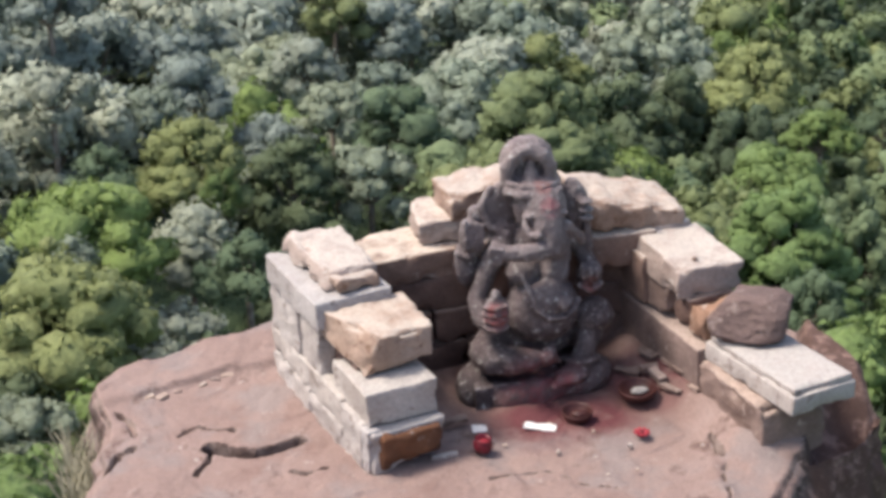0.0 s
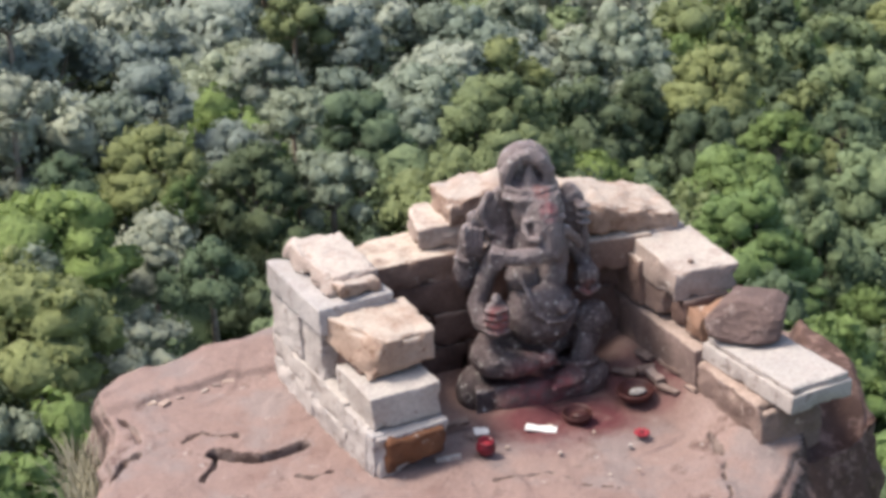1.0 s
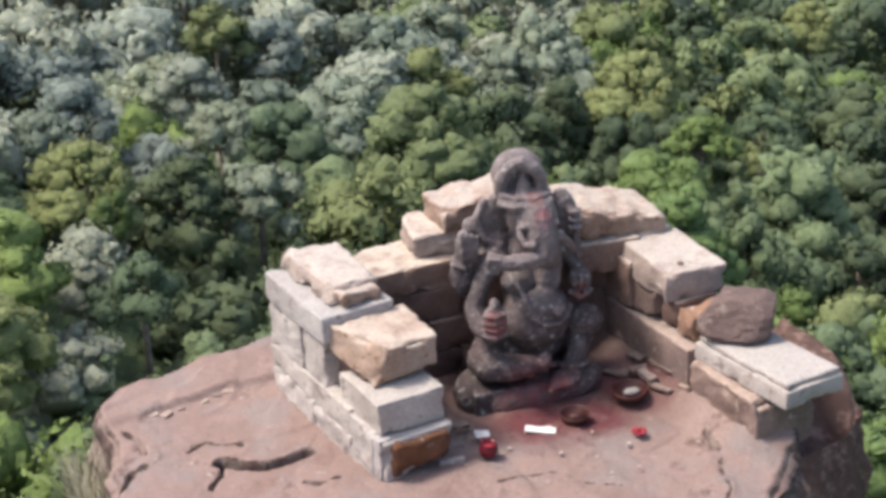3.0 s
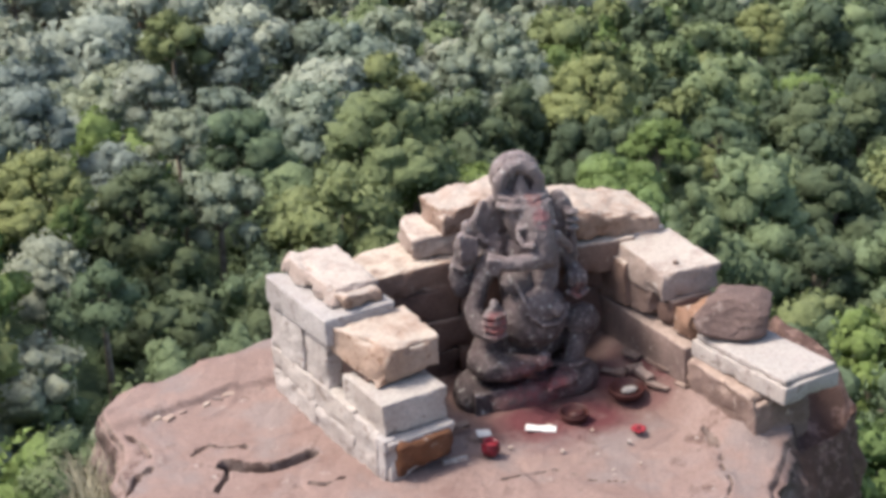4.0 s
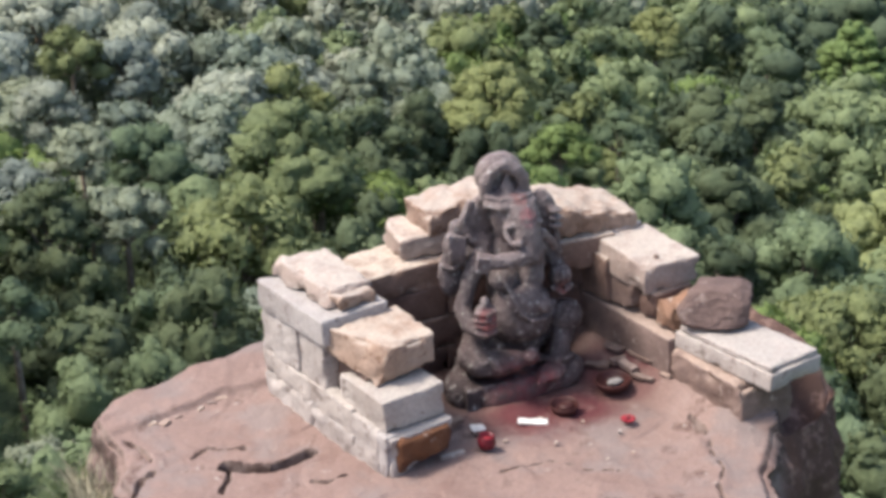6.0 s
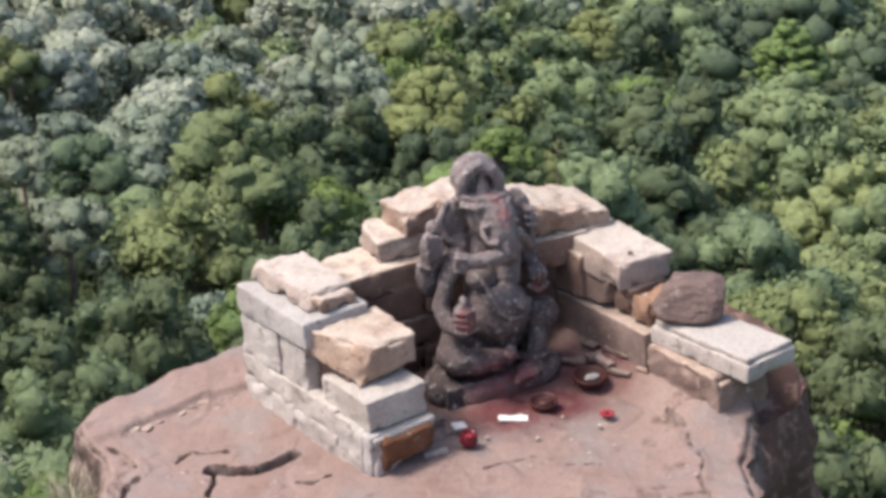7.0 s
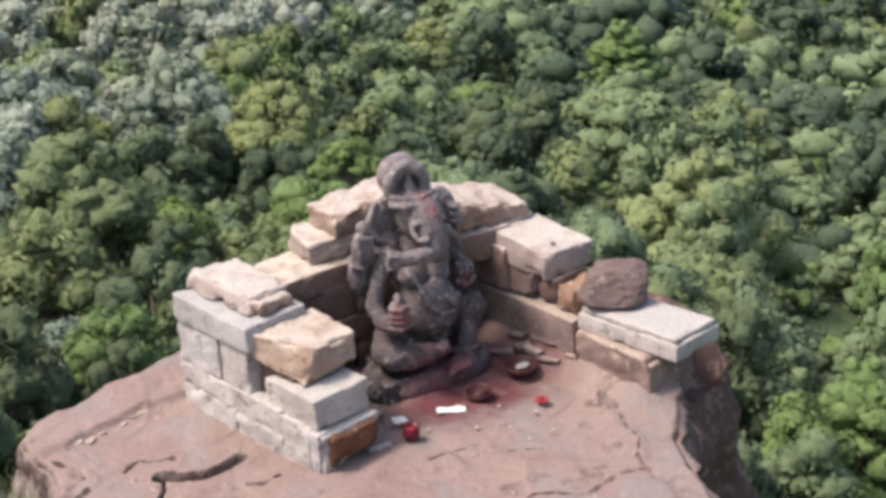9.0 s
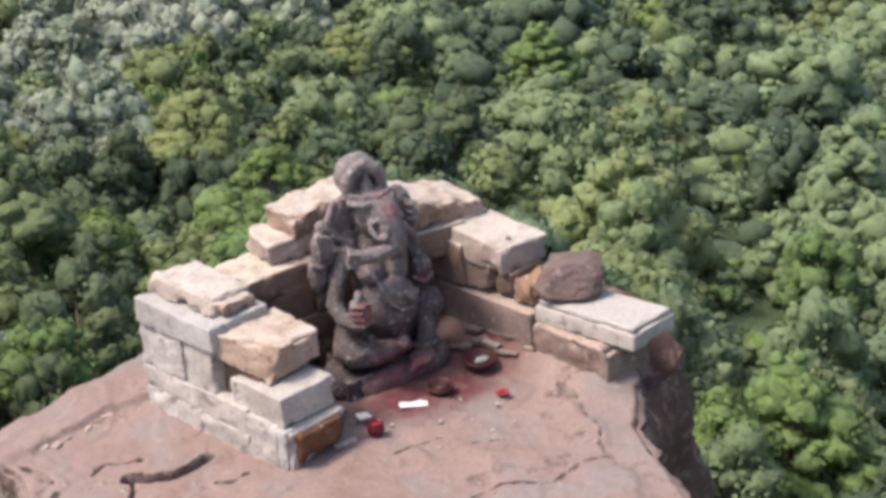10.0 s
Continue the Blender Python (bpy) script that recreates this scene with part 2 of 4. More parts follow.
    for k in range(len(rings) - 1):
        a, b = k * seg, (k + 1) * seg
        for i in range(seg):
            j = (i + 1) % seg
            faces.append((a + i, b + i, b + j, a + j))
    faces.append(tuple(range(seg)))
    ob = mesh_object("rock_summit", verts, faces, material)
    return tagged(ob, "pinkish brown cracked sandstone summit rock with pale lichen", "rock", kind="structure")


def rock_material():
    m, nt, b = blank("sandstone summit", 0.9)
    broad = ramp(nt, noise_tex(nt, 1.7, 5, 0.6), 0.36, 0.64)
    col = mix_colors(nt, broad, (0.205, 0.132, 0.114), (0.292, 0.214, 0.192))
    mid = ramp(nt, noise_tex(nt, 7.5, 6, 0.65), 0.40, 0.62)
    col = mix_colors(nt, mid, col, (0.26, 0.182, 0.160))
    mauve = ramp(nt, noise_tex(nt, 2.6, 4, 0.55), 0.50, 0.60)
    col = mix_colors(nt, mauve, col, (0.24, 0.190, 0.178))
    stain = ramp(nt, noise_tex(nt, 3.3, 7, 0.7), 0.57, 0.66)
    col = mix_colors(nt, stain, col, (0.135, 0.085, 0.073))
    lichen = ramp(nt, noise_tex(nt, 13, 7, 0.75), 0.61, 0.68)
    col = mix_colors(nt, lichen, col, (0.36, 0.31, 0.285))
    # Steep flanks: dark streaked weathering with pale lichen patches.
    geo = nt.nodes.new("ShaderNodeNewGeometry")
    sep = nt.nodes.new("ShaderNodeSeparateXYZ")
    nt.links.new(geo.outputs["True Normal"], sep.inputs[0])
    # Crack walls are steep too: their shade is painted with this dark tone.
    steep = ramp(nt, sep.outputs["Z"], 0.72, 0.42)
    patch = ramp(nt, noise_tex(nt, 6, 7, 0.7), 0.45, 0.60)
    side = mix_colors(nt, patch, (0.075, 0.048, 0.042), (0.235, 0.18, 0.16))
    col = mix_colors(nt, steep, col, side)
    # The east flank is older rock, blackened by weather.
    where = nt.nodes.new("ShaderNodeTexCoord")
    axes = nt.nodes.new("ShaderNodeSeparateXYZ")
    nt.links.new(where.outputs["Object"], axes.inputs[0])
    wander = nt.nodes.new("ShaderNodeMath")
    wander.operation = "MULTIPLY_ADD"
    wander.inputs[1].default_value = 0.16
    nt.links.new(noise_tex(nt, 6, 5, 0.6), wander.inputs[0])
    nt.links.new(axes.outputs["X"], wander.inputs[2])
    old = mix_colors(nt, ramp(nt, noise_tex(nt, 11, 7, 0.7), 0.50, 0.64), (0.10, 0.058, 0.047), (0.25, 0.162, 0.135))
    col = mix_colors(nt, ramp(nt, wander.outputs[0], 1.285, 1.335), col, old)
    # Vermilion powder strewn round the foot of the idol.
    co = nt.nodes.new("ShaderNodeTexCoord")
    powder = None
    for cx, cy, r in ((0.20, -0.03, 0.30), (0.42, 0.02, 0.24), (0.62, 0.30, 0.26)):
        dist = nt.nodes.new("ShaderNodeVectorMath")
        dist.operation = "DISTANCE"
        nt.links.new(co.outputs["Object"], dist.inputs[0])
        dist.inputs[1].default_value = (cx, cy, 0.02)
        f = ramp(nt, dist.outputs["Value"], r, r * 0.35)
        if powder is None:
            powder = f
        else:
            mx = nt.nodes.new("ShaderNodeMath")
            mx.operation = "MAXIMUM"
            nt.links.new(powder, mx.inputs[0])
            nt.links.new(f, mx.inputs[1])
            powder = mx.outputs[0]
    # Damp, sooty floor inside the niche.
    for cx, cy, r in ((0.15, 0.32, 0.52), (0.50, 0.38, 0.54)):
        dist = nt.nodes.new("ShaderNodeVectorMath")
        dist.operation = "DISTANCE"
        nt.links.new(co.outputs["Object"], dist.inputs[0])
        dist.inputs[1].default_value = (cx, cy, 0.02)
        damp = nt.nodes.new("ShaderNodeMath")
        damp.operation = "MULTIPLY"
        nt.links.new(ramp(nt, dist.outputs["Value"], r, r * 0.6), damp.inputs[0])
        nt.links.new(ramp(nt, noise_tex(nt, 5, 6, 0.7), 0.30, 0.50), damp.inputs[1])
        col = mix_colors(nt, damp.outputs[0], col, (0.185, 0.115, 0.10))
    grain = ramp(nt, noise_tex(nt, 7, 6, 0.65), 0.28, 0.52)
    mul = nt.nodes.new("ShaderNodeMath")
    mul.operation = "MULTIPLY"
    nt.links.new(powder, mul.inputs[0])
    nt.links.new(grain, mul.inputs[1])
    col = mix_colors(nt, mul.outputs[0], col, (0.12, 0.038, 0.042))
    fine = noise_tex(nt, 95, 5, 0.7)
    shade = mix_colors(nt, ramp(nt, fine, 0.3, 0.7), (0.78, 0.77, 0.77), (1.1, 1.1, 1.1))
    mul2 = nt.nodes.new("ShaderNodeMix")
    mul2.data_type, mul2.blend_type = "RGBA", "MULTIPLY"
    mul2.inputs[0].default_value = 1.0
    nt.links.new(col, mul2.inputs[6])
    nt.links.new(shade, mul2.inputs[7])
    nt.links.new(mul2.outputs[2], b.inputs["Base Color"])
    add = nt.nodes.new("ShaderNodeMath")
    nt.links.new(noise_tex(nt, 30, 8, 0.7), add.inputs[0])
    nt.links.new(fine, add.inputs[1])
    bump(nt, b, add.outputs[0], 0.45, 0.012)
    return m


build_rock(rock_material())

# ---- niche walls of stacked stone ----
wall_west = holder("wall_west", "low wall of stacked grey and tan stone blocks", "stone wall", "structure", NICHE)
wall_back = holder("wall_back", "low back wall of damp brown stone courses behind the idol", "stone wall", "structure", NICHE)
wall_east = holder("wall_east", "stepped low wall of pale and grey stone blocks", "stone wall", "structure", NICHE)
W, B, E = wall_west, wall_back, wall_east
# West wall, from the rock upwards.
ROUGH = dict(warp=0.003, edge=0.004, chips=0.018, rough=0.010)
block("stone_block", W, M_GREY, -0.60, -0.31, -0.222, 0.02, 0.012, 0.188, 1, edge=0.009, chips=0.03, rough=0.008,
      skew={(1, 0, 0): (0, 0, 0.075), (1, 1, 0): (0, 0, 0.06), (0, 0, 0): (0, 0, -0.01)}, label="grey end stone with a broken lower corner")
block("broken_face", W, M_RUST, -0.575, -0.327, -0.247, -0.19, 0.030, 0.174, 42, warp=0.008, edge=0.016, chips=0.035, rough=0.012, cell=0.012,
      skew={(1, 0, 0): (0, 0, 0.06), (0, 0, 0): (0, 0, -0.012)}, label="rust brown freshly broken stone face")
block("stone_block", W, M_GREY, -0.618, -0.56, -0.205, 0.03, -0.02, 0.19, 31, **ROUGH)
block("stone_block", W, M_GREY, -0.627, -0.34, 0.03, 0.348, -0.03, 0.10, 2, **ROUGH)
block("stone_block", W, M_GREY, -0.624, -0.34, 0.03, 0.368, 0.10, 0.217, 3, **ROUGH)
block("stone_block", W, M_GREY, -0.634, -0.34, 0.347, 0.737, -0.04, 0.115, 4, **ROUGH)
block("stone_block", W, M_GREY, -0.627, -0.34, 0.367, 0.745, 0.115, 0.215, 5, **ROUGH)
block("mortar", W, M_GREY, -0.621, -0.42, -0.15, 0.73, -0.03, 0.20, 43, warp=0.004, edge=0.006, chips=0.02, rough=0.01, label="pale crumbling mortar in the joints")
block("stone_block", W, M_GREY, -0.603, -0.315, -0.18, 0.150, 0.19, 0.332, 6, warp=0.006, edge=0.005, chips=0.010, rough=0.003)
block("stone_block", W, M_GREY, -0.618, -0.34, 0.245, 0.445, 0.215, 0.427, 7, **ROUGH)
block("stone_block", W, M_GREY, -0.626, -0.34, 0.446, 0.74, 0.215, 0.425, 8, **ROUGH)
block("stone_block", W, M_BROWN, -0.50, -0.36, 0.14, 0.26, 0.20, 0.42, 32, edge=0.008, chips=0.02)
block("stone_block", W, M_TAN, -0.605, -0.255, -0.10, 0.24, 0.336, 0.505, 9, edge=0.011, chips=0.03, rough=0.008,
      skew={(1, 0, 0): (-0.025, 0.04, 0.03), (1, 0, 1): (-0.01, 0.04, -0.02), (0, 0, 1): (0.12, 0.02, 0.0), (0, 0, 0): (0.05, 0.04, 0), (0, 1, 0): (0, 0, 0.075), (1, 1, 0): (0, 0, 0.05)},
      label="tan broken cap stone with a rough face")
block("stone_block", W, M_GREY, -0.635, -0.31, 0.215, 0.735, 0.428, 0.548, 10, warp=0.006, edge=0.007, chips=0.012, rough=0.003,
      label="long grey dressed slab")
block("stone_block", W, M_PALE, -0.565, -0.335, 0.29, 0.715, 0.552, 0.645, 11, edge=0.011, chips=0.06, rough=0.011,
      skew={(0, 0, 1): (0.03, 0.03, -0.02), (1, 0, 1): (0, 0.02, -0.02)}, label="pale broken top stone")
block("stone_block", W, M_TAN, -0.53, -0.35, 0.245, 0.33, 0.552, 0.605, 12, edge=0.011, chips=0.05, rough=0.012)
block("stone_block", W, M_BROWN, -0.55, -0.37, 0.02, 0.70, -0.03, 0.41, 41, chips=0.03)
# Back wall: courses run a little aslant of the side walls.
for k, (z0, z1, c0, c1, seed) in enumerate(((-0.03, 0.13, -0.36, 0.12, 13), (-0.03, 0.13, 0.125, 0.82, 14), (0.132, 0.28, -0.36, -0.02, 15),
                                            (0.132, 0.28, -0.015, 0.80, 16), (0.282, 0.43, -0.36, 0.13, 17), (0.282, 0.43, 0.135, 0.80, 18))):
    m = (c0 + c1) / 2
    shift = 0.555 - 0.17 * (m + 0.02)
    block("stone_block", B, M_BROWN, c0, c1, shift - 0.13, shift + 0.14, z0, z1, seed, turn=-9, chips=0.025, rough=0.007)
block("stone_block", B, M_BACK, -0.345, 0.16, 0.43, 0.71, 0.433, 0.552, 19, turn=-4, chips=0.04, edge=0.009, rough=0.008,
      label="pale top slab with a brown face")
block("stone_block", B, M_BACK, 0.165, 0.62, 0.36, 0.66, 0.433, 0.552, 20, turn=-9, chips=0.04)
block("stone_block", B, M_BACK, 0.58, 0.90, 0.20, 0.48, 0.40, 0.545, 36, turn=-10, chips=0.03)
block("stone_block", E, M_BACK, 0.765, 1.03, 0.10, 0.50, 0.255, 0.47, 44, turn=-3, chips=0.03, rough=0.007, label="brown faced block of the east wall")
block("stone_block", B, M_BROWN, 0.70, 0.95, 0.40, 0.56, -0.03, 0.40, 45, chips=0.03)
block("stone_block", B, M_PALE, -0.03, 0.24, 0.46, 0.71, 0.554, 0.655, 21, turn=-14, chips=0.04, edge=0.011, rough=0.01)
block("stone_block", B, M_TAN, 0.075, 0.50, 0.44, 0.68, 0.652, 0.765, 22, turn=-4, edge=0.012, chips=0.05, rough=0.011, tip=(0, -3),
      label="tan rough capping stone")
block("stone_block", B, M_TAN, 0.56, 1.03, 0.22, 0.54, 0.535, 0.665, 23, turn=-6, edge=0.013, chips=0.05, rough=0.012, tip=(4, 13),
      label="tan and cream corner capping stone")
# East wall, stepping down to the front.
block("stone_block", E, M_BROWN, 0.80, 1.05, 0.12, 0.42, -0.04, 0.24, 24, chips=0.03)
block("stone_block", E, M_DUSK, 0.765, 1.02, -0.33, 0.44, -0.03, 0.248, 25, turn=-1.5, chips=0.014, edge=0.006, rough=0.004,
      label="long dull brown dressed slab set on edge")
block("stone_block", E, M_DUSK, 0.785, 1.04, -0.055, 0.30, 0.258, 0.405, 26, chips=0.03, rough=0.007)
block("stone_block", E, M_PALE, 0.80, 1.06, 0.20, 0.46, 0.405, 0.53, 27, chips=0.04)
block("stone_block", E, M_PALE, 0.775, 1.07, -0.15, 0.215, 0.385, 0.512, 28, turn=-2, edge=0.008, chips=0.03, rough=0.006, tip=(3, 2),
      label="pale cream block with a small drilled hole")
block("stone_block", E, M_BROWN, 0.80, 1.02, -0.17, -0.07, 0.258, 0.375, 29, chips=0.03)
block("stone_block", E, M_ORANGE, 0.80, 0.98, -0.31, -0.19, 0.252, 0.385, 33, chips=0.06, edge=0.017, rough=0.014, label="orange brown broken stone")
block("stone_block", E, M_DUSK, 0.745, 1.03, -0.80, -0.335, -0.04, 0.205, 30, chips=0.06, edge=0.011, rough=0.014)
cap = block("stone_block", E, M_GREY, 0.79, 1.075, -0.90, -0.325, 0.212, 0.284, 34, turn=1.5, warp=0.003, edge=0.005, chips=0.010, rough=0.003, tip=(-1.5, 0),
            label="grey dressed slab with a moulded edge")
moulding = block("slab_moulding", E, M_GREY, 0.802, 1.064, -0.888, -0.335, 0.283, 0.313, 35, turn=1.5, warp=0.002, edge=0.006, chips=0.010, rough=0.003, tip=(-1.5, 0))
# Nothing is bored: a dark plug stands in for the shaded hole.
bm_plug = bmesh.new()
bmesh.ops.create_cone(bm_plug, cap_ends=True, segments=14, radius1=0.013, radius2=0.011, depth=0.012, matrix=pose(0.885, -0.085, 0.512))
part("drill_hole", bm_plug, M_BROWN, E, "dark plug in place of a drilled hole's shade")


def build_boulder():
    cuts = np.random.RandomState(8)
    planes = []
    for _ in range(22):
        n = Vector(cuts.normal(size=3)).normalized()
        planes.append((n, cuts.uniform(0.66, 0.93)))
    bm = bmesh.new()
    bmesh.ops.create_icosphere(bm, subdivisions=5, radius=1.0)
    for v in bm.verts:
        p = v.co * (1 + 0.10 * noise.noise(v.co * 1.5))
        for n, d in planes:
            over = p.dot(n) - d
            if over > 0:
                p = p - n * over
        p = p * (1 + 0.06 * noise.fractal(p * 4, 1.0, 2.0, 4))
        v.co = Vector((p.x * 0.195, p.y * 0.165, p.z * 0.104))
    me = bpy.data.meshes.new("boulder")
    bm.to_mesh(me)
    bm.free()
    me.shade_smooth()
    me.materials.append(M_BOULDER)
    ob = new("boulder", me)
    ob.matrix_world = NICHE @ pose(0.955, -0.40, 0.383, 4, -6, -25)
    return tagged(ob, "angular purple brown boulder resting on a grey slab", "boulder")


build_boulder()


# ---- idol ----
def idol_material():
    m, nt, b = blank("dark carved granite", 0.32)
    b.inputs["Specular IOR Level"].default_value = 0.5
    broad = ramp(nt, noise_tex(nt, 5, 5, 0.6), 0.35, 0.65)
    col = mix_colors(nt, broad, (0.058, 0.040, 0.042), (0.165, 0.122, 0.124))
    worn = ramp(nt, noise_tex(nt, 16, 7, 0.7), 0.53, 0.70)
    col = mix_colors(nt, worn, col, (0.32, 0.262, 0.256))
    # Darker over the lower body, paler towards the head and crown.
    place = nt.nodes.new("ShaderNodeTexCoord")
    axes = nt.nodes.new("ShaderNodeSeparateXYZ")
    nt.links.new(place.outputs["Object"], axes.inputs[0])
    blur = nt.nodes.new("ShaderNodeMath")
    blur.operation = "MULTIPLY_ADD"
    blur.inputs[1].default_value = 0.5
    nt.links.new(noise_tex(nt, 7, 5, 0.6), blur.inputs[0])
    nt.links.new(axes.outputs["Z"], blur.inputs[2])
    low_dark = mix_colors(nt, 0.45, col, (0.04, 0.028, 0.028))
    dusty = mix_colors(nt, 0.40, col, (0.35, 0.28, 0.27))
    col = mix_colors(nt, ramp(nt, blur.outputs[0], 0.62, 1.12), low_dark, dusty)
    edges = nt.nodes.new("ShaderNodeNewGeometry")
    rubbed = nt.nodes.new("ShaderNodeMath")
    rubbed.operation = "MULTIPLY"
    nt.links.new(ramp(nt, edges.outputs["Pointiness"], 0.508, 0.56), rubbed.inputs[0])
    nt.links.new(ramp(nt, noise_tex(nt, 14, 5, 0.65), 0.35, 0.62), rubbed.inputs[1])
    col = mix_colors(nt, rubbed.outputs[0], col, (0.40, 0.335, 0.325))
    dust = ramp(nt, noise_tex(nt, 42, 4, 0.6), 0.61, 0.67)
    col = mix_colors(nt, dust, col, (0.43, 0.40, 0.38))
    co = nt.nodes.new("ShaderNodeTexCoord")
    for (c, r, tint) in (((0.085, 0.02, 0.80), 0.055, (0.36, 0.12, 0.125)), ((-0.14, -0.19, 0.435), 0.075, (0.27, 0.06, 0.055)),
                         ((0.05, -0.18, 0.05), 0.24, (0.20, 0.055, 0.06)), ((0.05, 0.08, 0.865), 0.05, (0.28, 0.11, 0.10)), ((0.25, 0.09, 0.42), 0.05, (0.25, 0.08, 0.07))):
        dist = nt.nodes.new("ShaderNodeVectorMath")
        dist.operation = "DISTANCE"
        nt.links.new(co.outputs["Object"], dist.inputs[0])
        dist.inputs[1].default_value = c
        f = ramp(nt, dist.outputs["Value"], r, r * 0.5)
        g = ramp(nt, noise_tex(nt, 26, 5, 0.7), 0.36, 0.60)
        mul = nt.nodes.new("ShaderNodeMath")
        mul.operation = "MULTIPLY"
        nt.links.new(f, mul.inputs[0])
        nt.links.new(g, mul.inputs[1])
        col = mix_colors(nt, mul.outputs[0], col, tint)
    nt.links.new(col, b.inputs["Base Color"])
    add = nt.nodes.new("ShaderNodeMath")
    nt.links.new(noise_tex(nt, 40, 8, 0.7), add.inputs[0])
    nt.links.new(noise_tex(nt, 110, 4, 0.6), add.inputs[1])
    bump(nt, b, add.outputs[0], 0.8, 0.014)
    return m


def build_idol():
    bm = bmesh.new()

    def ball(c, r, turn=(0, 0, 0)):
        r = (r, r, r) if isinstance(r, (int, float)) else r
        m = pose(*c, *turn) @ Matrix.Diagonal((*r, 1))
        bmesh.ops.create_icosphere(bm, subdivisions=3, radius=1.0, matrix=m)

    def chain(points):
        for (a, ra), (b2, rb) in zip(points, points[1:]):
            a, b2 = Vector(a), Vector(b2)
            n = max(2, int((b2 - a).length / (0.45 * min(ra, rb))) + 1)
            for i in range(n + 1):
                f = i / n
                m = Matrix.Translation(a.lerp(b2, f)) @ Matrix.Scale(ra + (rb - ra) * f, 4)
                bmesh.ops.create_icosphere(bm, subdivisions=2, radius=1.0, matrix=m)

    def slab(c, h, turn=(0, 0, 0)):
        bmesh.ops.create_cube(bm, size=2.0, matrix=pose(*c, *turn) @ Matrix.Diagonal((*h, 1)))
    # Seat stone.
    slab((0.0, 0.0, 0.03), (0.235, 0.17, 0.068))
    ball((-0.22, -0.01, 0.03), (0.095, 0.13, 0.095))
    ball((-0.02, -0.165, 0.03), (0.15, 0.06, 0.08))
    ball((0.2, -0.08, 0.04), (0.13, 0.12, 0.085))
    # Body.
    ball((0.02, 0.07, 0.21), (0.20, 0.15, 0.11))
    ball((0.035, 0.07, 0.5), (0.125, 0.11, 0.26))
    ball((0.045, -0.03, 0.375), (0.15, 0.16, 0.15))
    ball((0.055, -0.10, 0.45), (0.10, 0.09, 0.085))
    ball((0.025, 0.03, 0.55), (0.125, 0.10, 0.08))
    # Head, headband and tall coiled crown.
    ball((0.045, 0.05, 0.79), (0.105, 0.11, 0.125))
    ball((0.02, 0.075, 0.875), (0.120, 0.125, 0.045))
    chain([((-0.085, 0.02, 0.872), 0.018), ((-0.03, -0.03, 0.868), 0.020), ((0.05, -0.045, 0.866), 0.020), ((0.12, 0.0, 0.872), 0.018)])
    chain([((-0.08, 0.02, 0.900), 0.013), ((-0.02, -0.02, 0.898), 0.014), ((0.05, -0.03, 0.896), 0.014), ((0.115, 0.01, 0.90), 0.013)])
    ball((0.0, 0.15, 0.945), (0.112, 0.085, 0.105))
    chain([((-0.082, 0.055, 0.895), 0.030), ((-0.082, 0.05, 0.955), 0.031), ((-0.05, 0.055, 1.0), 0.031), ((0.005, 0.06, 1.022), 0.030), ((0.058, 0.055, 1.0), 0.031), ((0.09, 0.05, 0.955), 0.031), ((0.092, 0.055, 0.895), 0.030)])
    chain([((0.012, 0.035, 0.90), 0.036), ((0.012, 0.045, 0.94), 0.024), ((0.012, 0.06, 0.985), 0.010)])
    # Ears.
    ball((-0.10, 0.10, 0.775), (0.085, 0.035, 0.115), (0, 12, 20))
    ball((0.19, 0.09, 0.765), (0.065, 0.035, 0.12), (0, -8, -25))
    chain([((-0.15, 0.08, 0.86), 0.018), ((-0.185, 0.07, 0.79), 0.02), ((-0.15, 0.06, 0.70), 0.02), ((-0.09, 0.04, 0.68), 0.018)])
    # Brow, eyes, tusk, and the long nose curling over to a blunt end.
    ball((0.06, -0.005, 0.80), (0.092, 0.095, 0.10))
    chain([((0.065, -0.035, 0.80), 0.076), ((0.072, -0.06, 0.745), 0.074), ((0.085, -0.08, 0.70), 0.066)])
    chain([((0.10, -0.10, 0.675), 0.046), ((0.05, -0.128, 0.672), 0.040), ((-0.02, -0.138, 0.672), 0.036), ((-0.08, -0.133, 0.671), 0.035), ((-0.125, -0.125, 0.672), 0.036)])
    chain([((0.12, -0.05, 0.66), 0.042), ((0.115, -0.03, 0.60), 0.05), ((0.09, -0.045, 0.53), 0.065)])
    ball((-0.03, -0.05, 0.555), (0.07, 0.06, 0.06))
    slab((-0.137, -0.122, 0.67), (0.028, 0.034, 0.036), (0, 8, -12))
    chain([((-0.012, -0.06, 0.80), 0.014), ((-0.022, -0.08, 0.765), 0.013), ((-0.002, -0.11, 0.735), 0.013), ((0.03, -0.135, 0.74), 0.014)])
    ball((0.0, -0.075, 0.80), (0.022, 0.018, 0.013))
    ball((0.13, -0.06, 0.80), (0.022, 0.02, 0.013))
    chain([((0.15, -0.07, 0.745), 0.022), ((0.19, -0.05, 0.70), 0.018), ((0.21, -0.03, 0.66), 0.018)])
    # Viewer's left: raised hand, drooping sleeve, lower arm with a sweetmeat on the knee.
    chain([((-0.10, 0.09, 0.68), 0.055), ((-0.165, 0.11, 0.72), 0.045), ((-0.21, 0.11, 0.745), 0.036)])
    ball((-0.232, 0.085, 0.655), (0.050, 0.05, 0.085))
    ball((-0.248, 0.09, 0.54), (0.056, 0.05, 0.105))
    for k in range(4):
        chain([((-0.255 + 0.022 * k, 0.045, 0.735 - 0.006 * k), 0.013), ((-0.25 + 0.02 * k, 0.03, 0.67), 0.013), ((-0.245 + 0.018 * k, 0.04, 0.62), 0.012)])
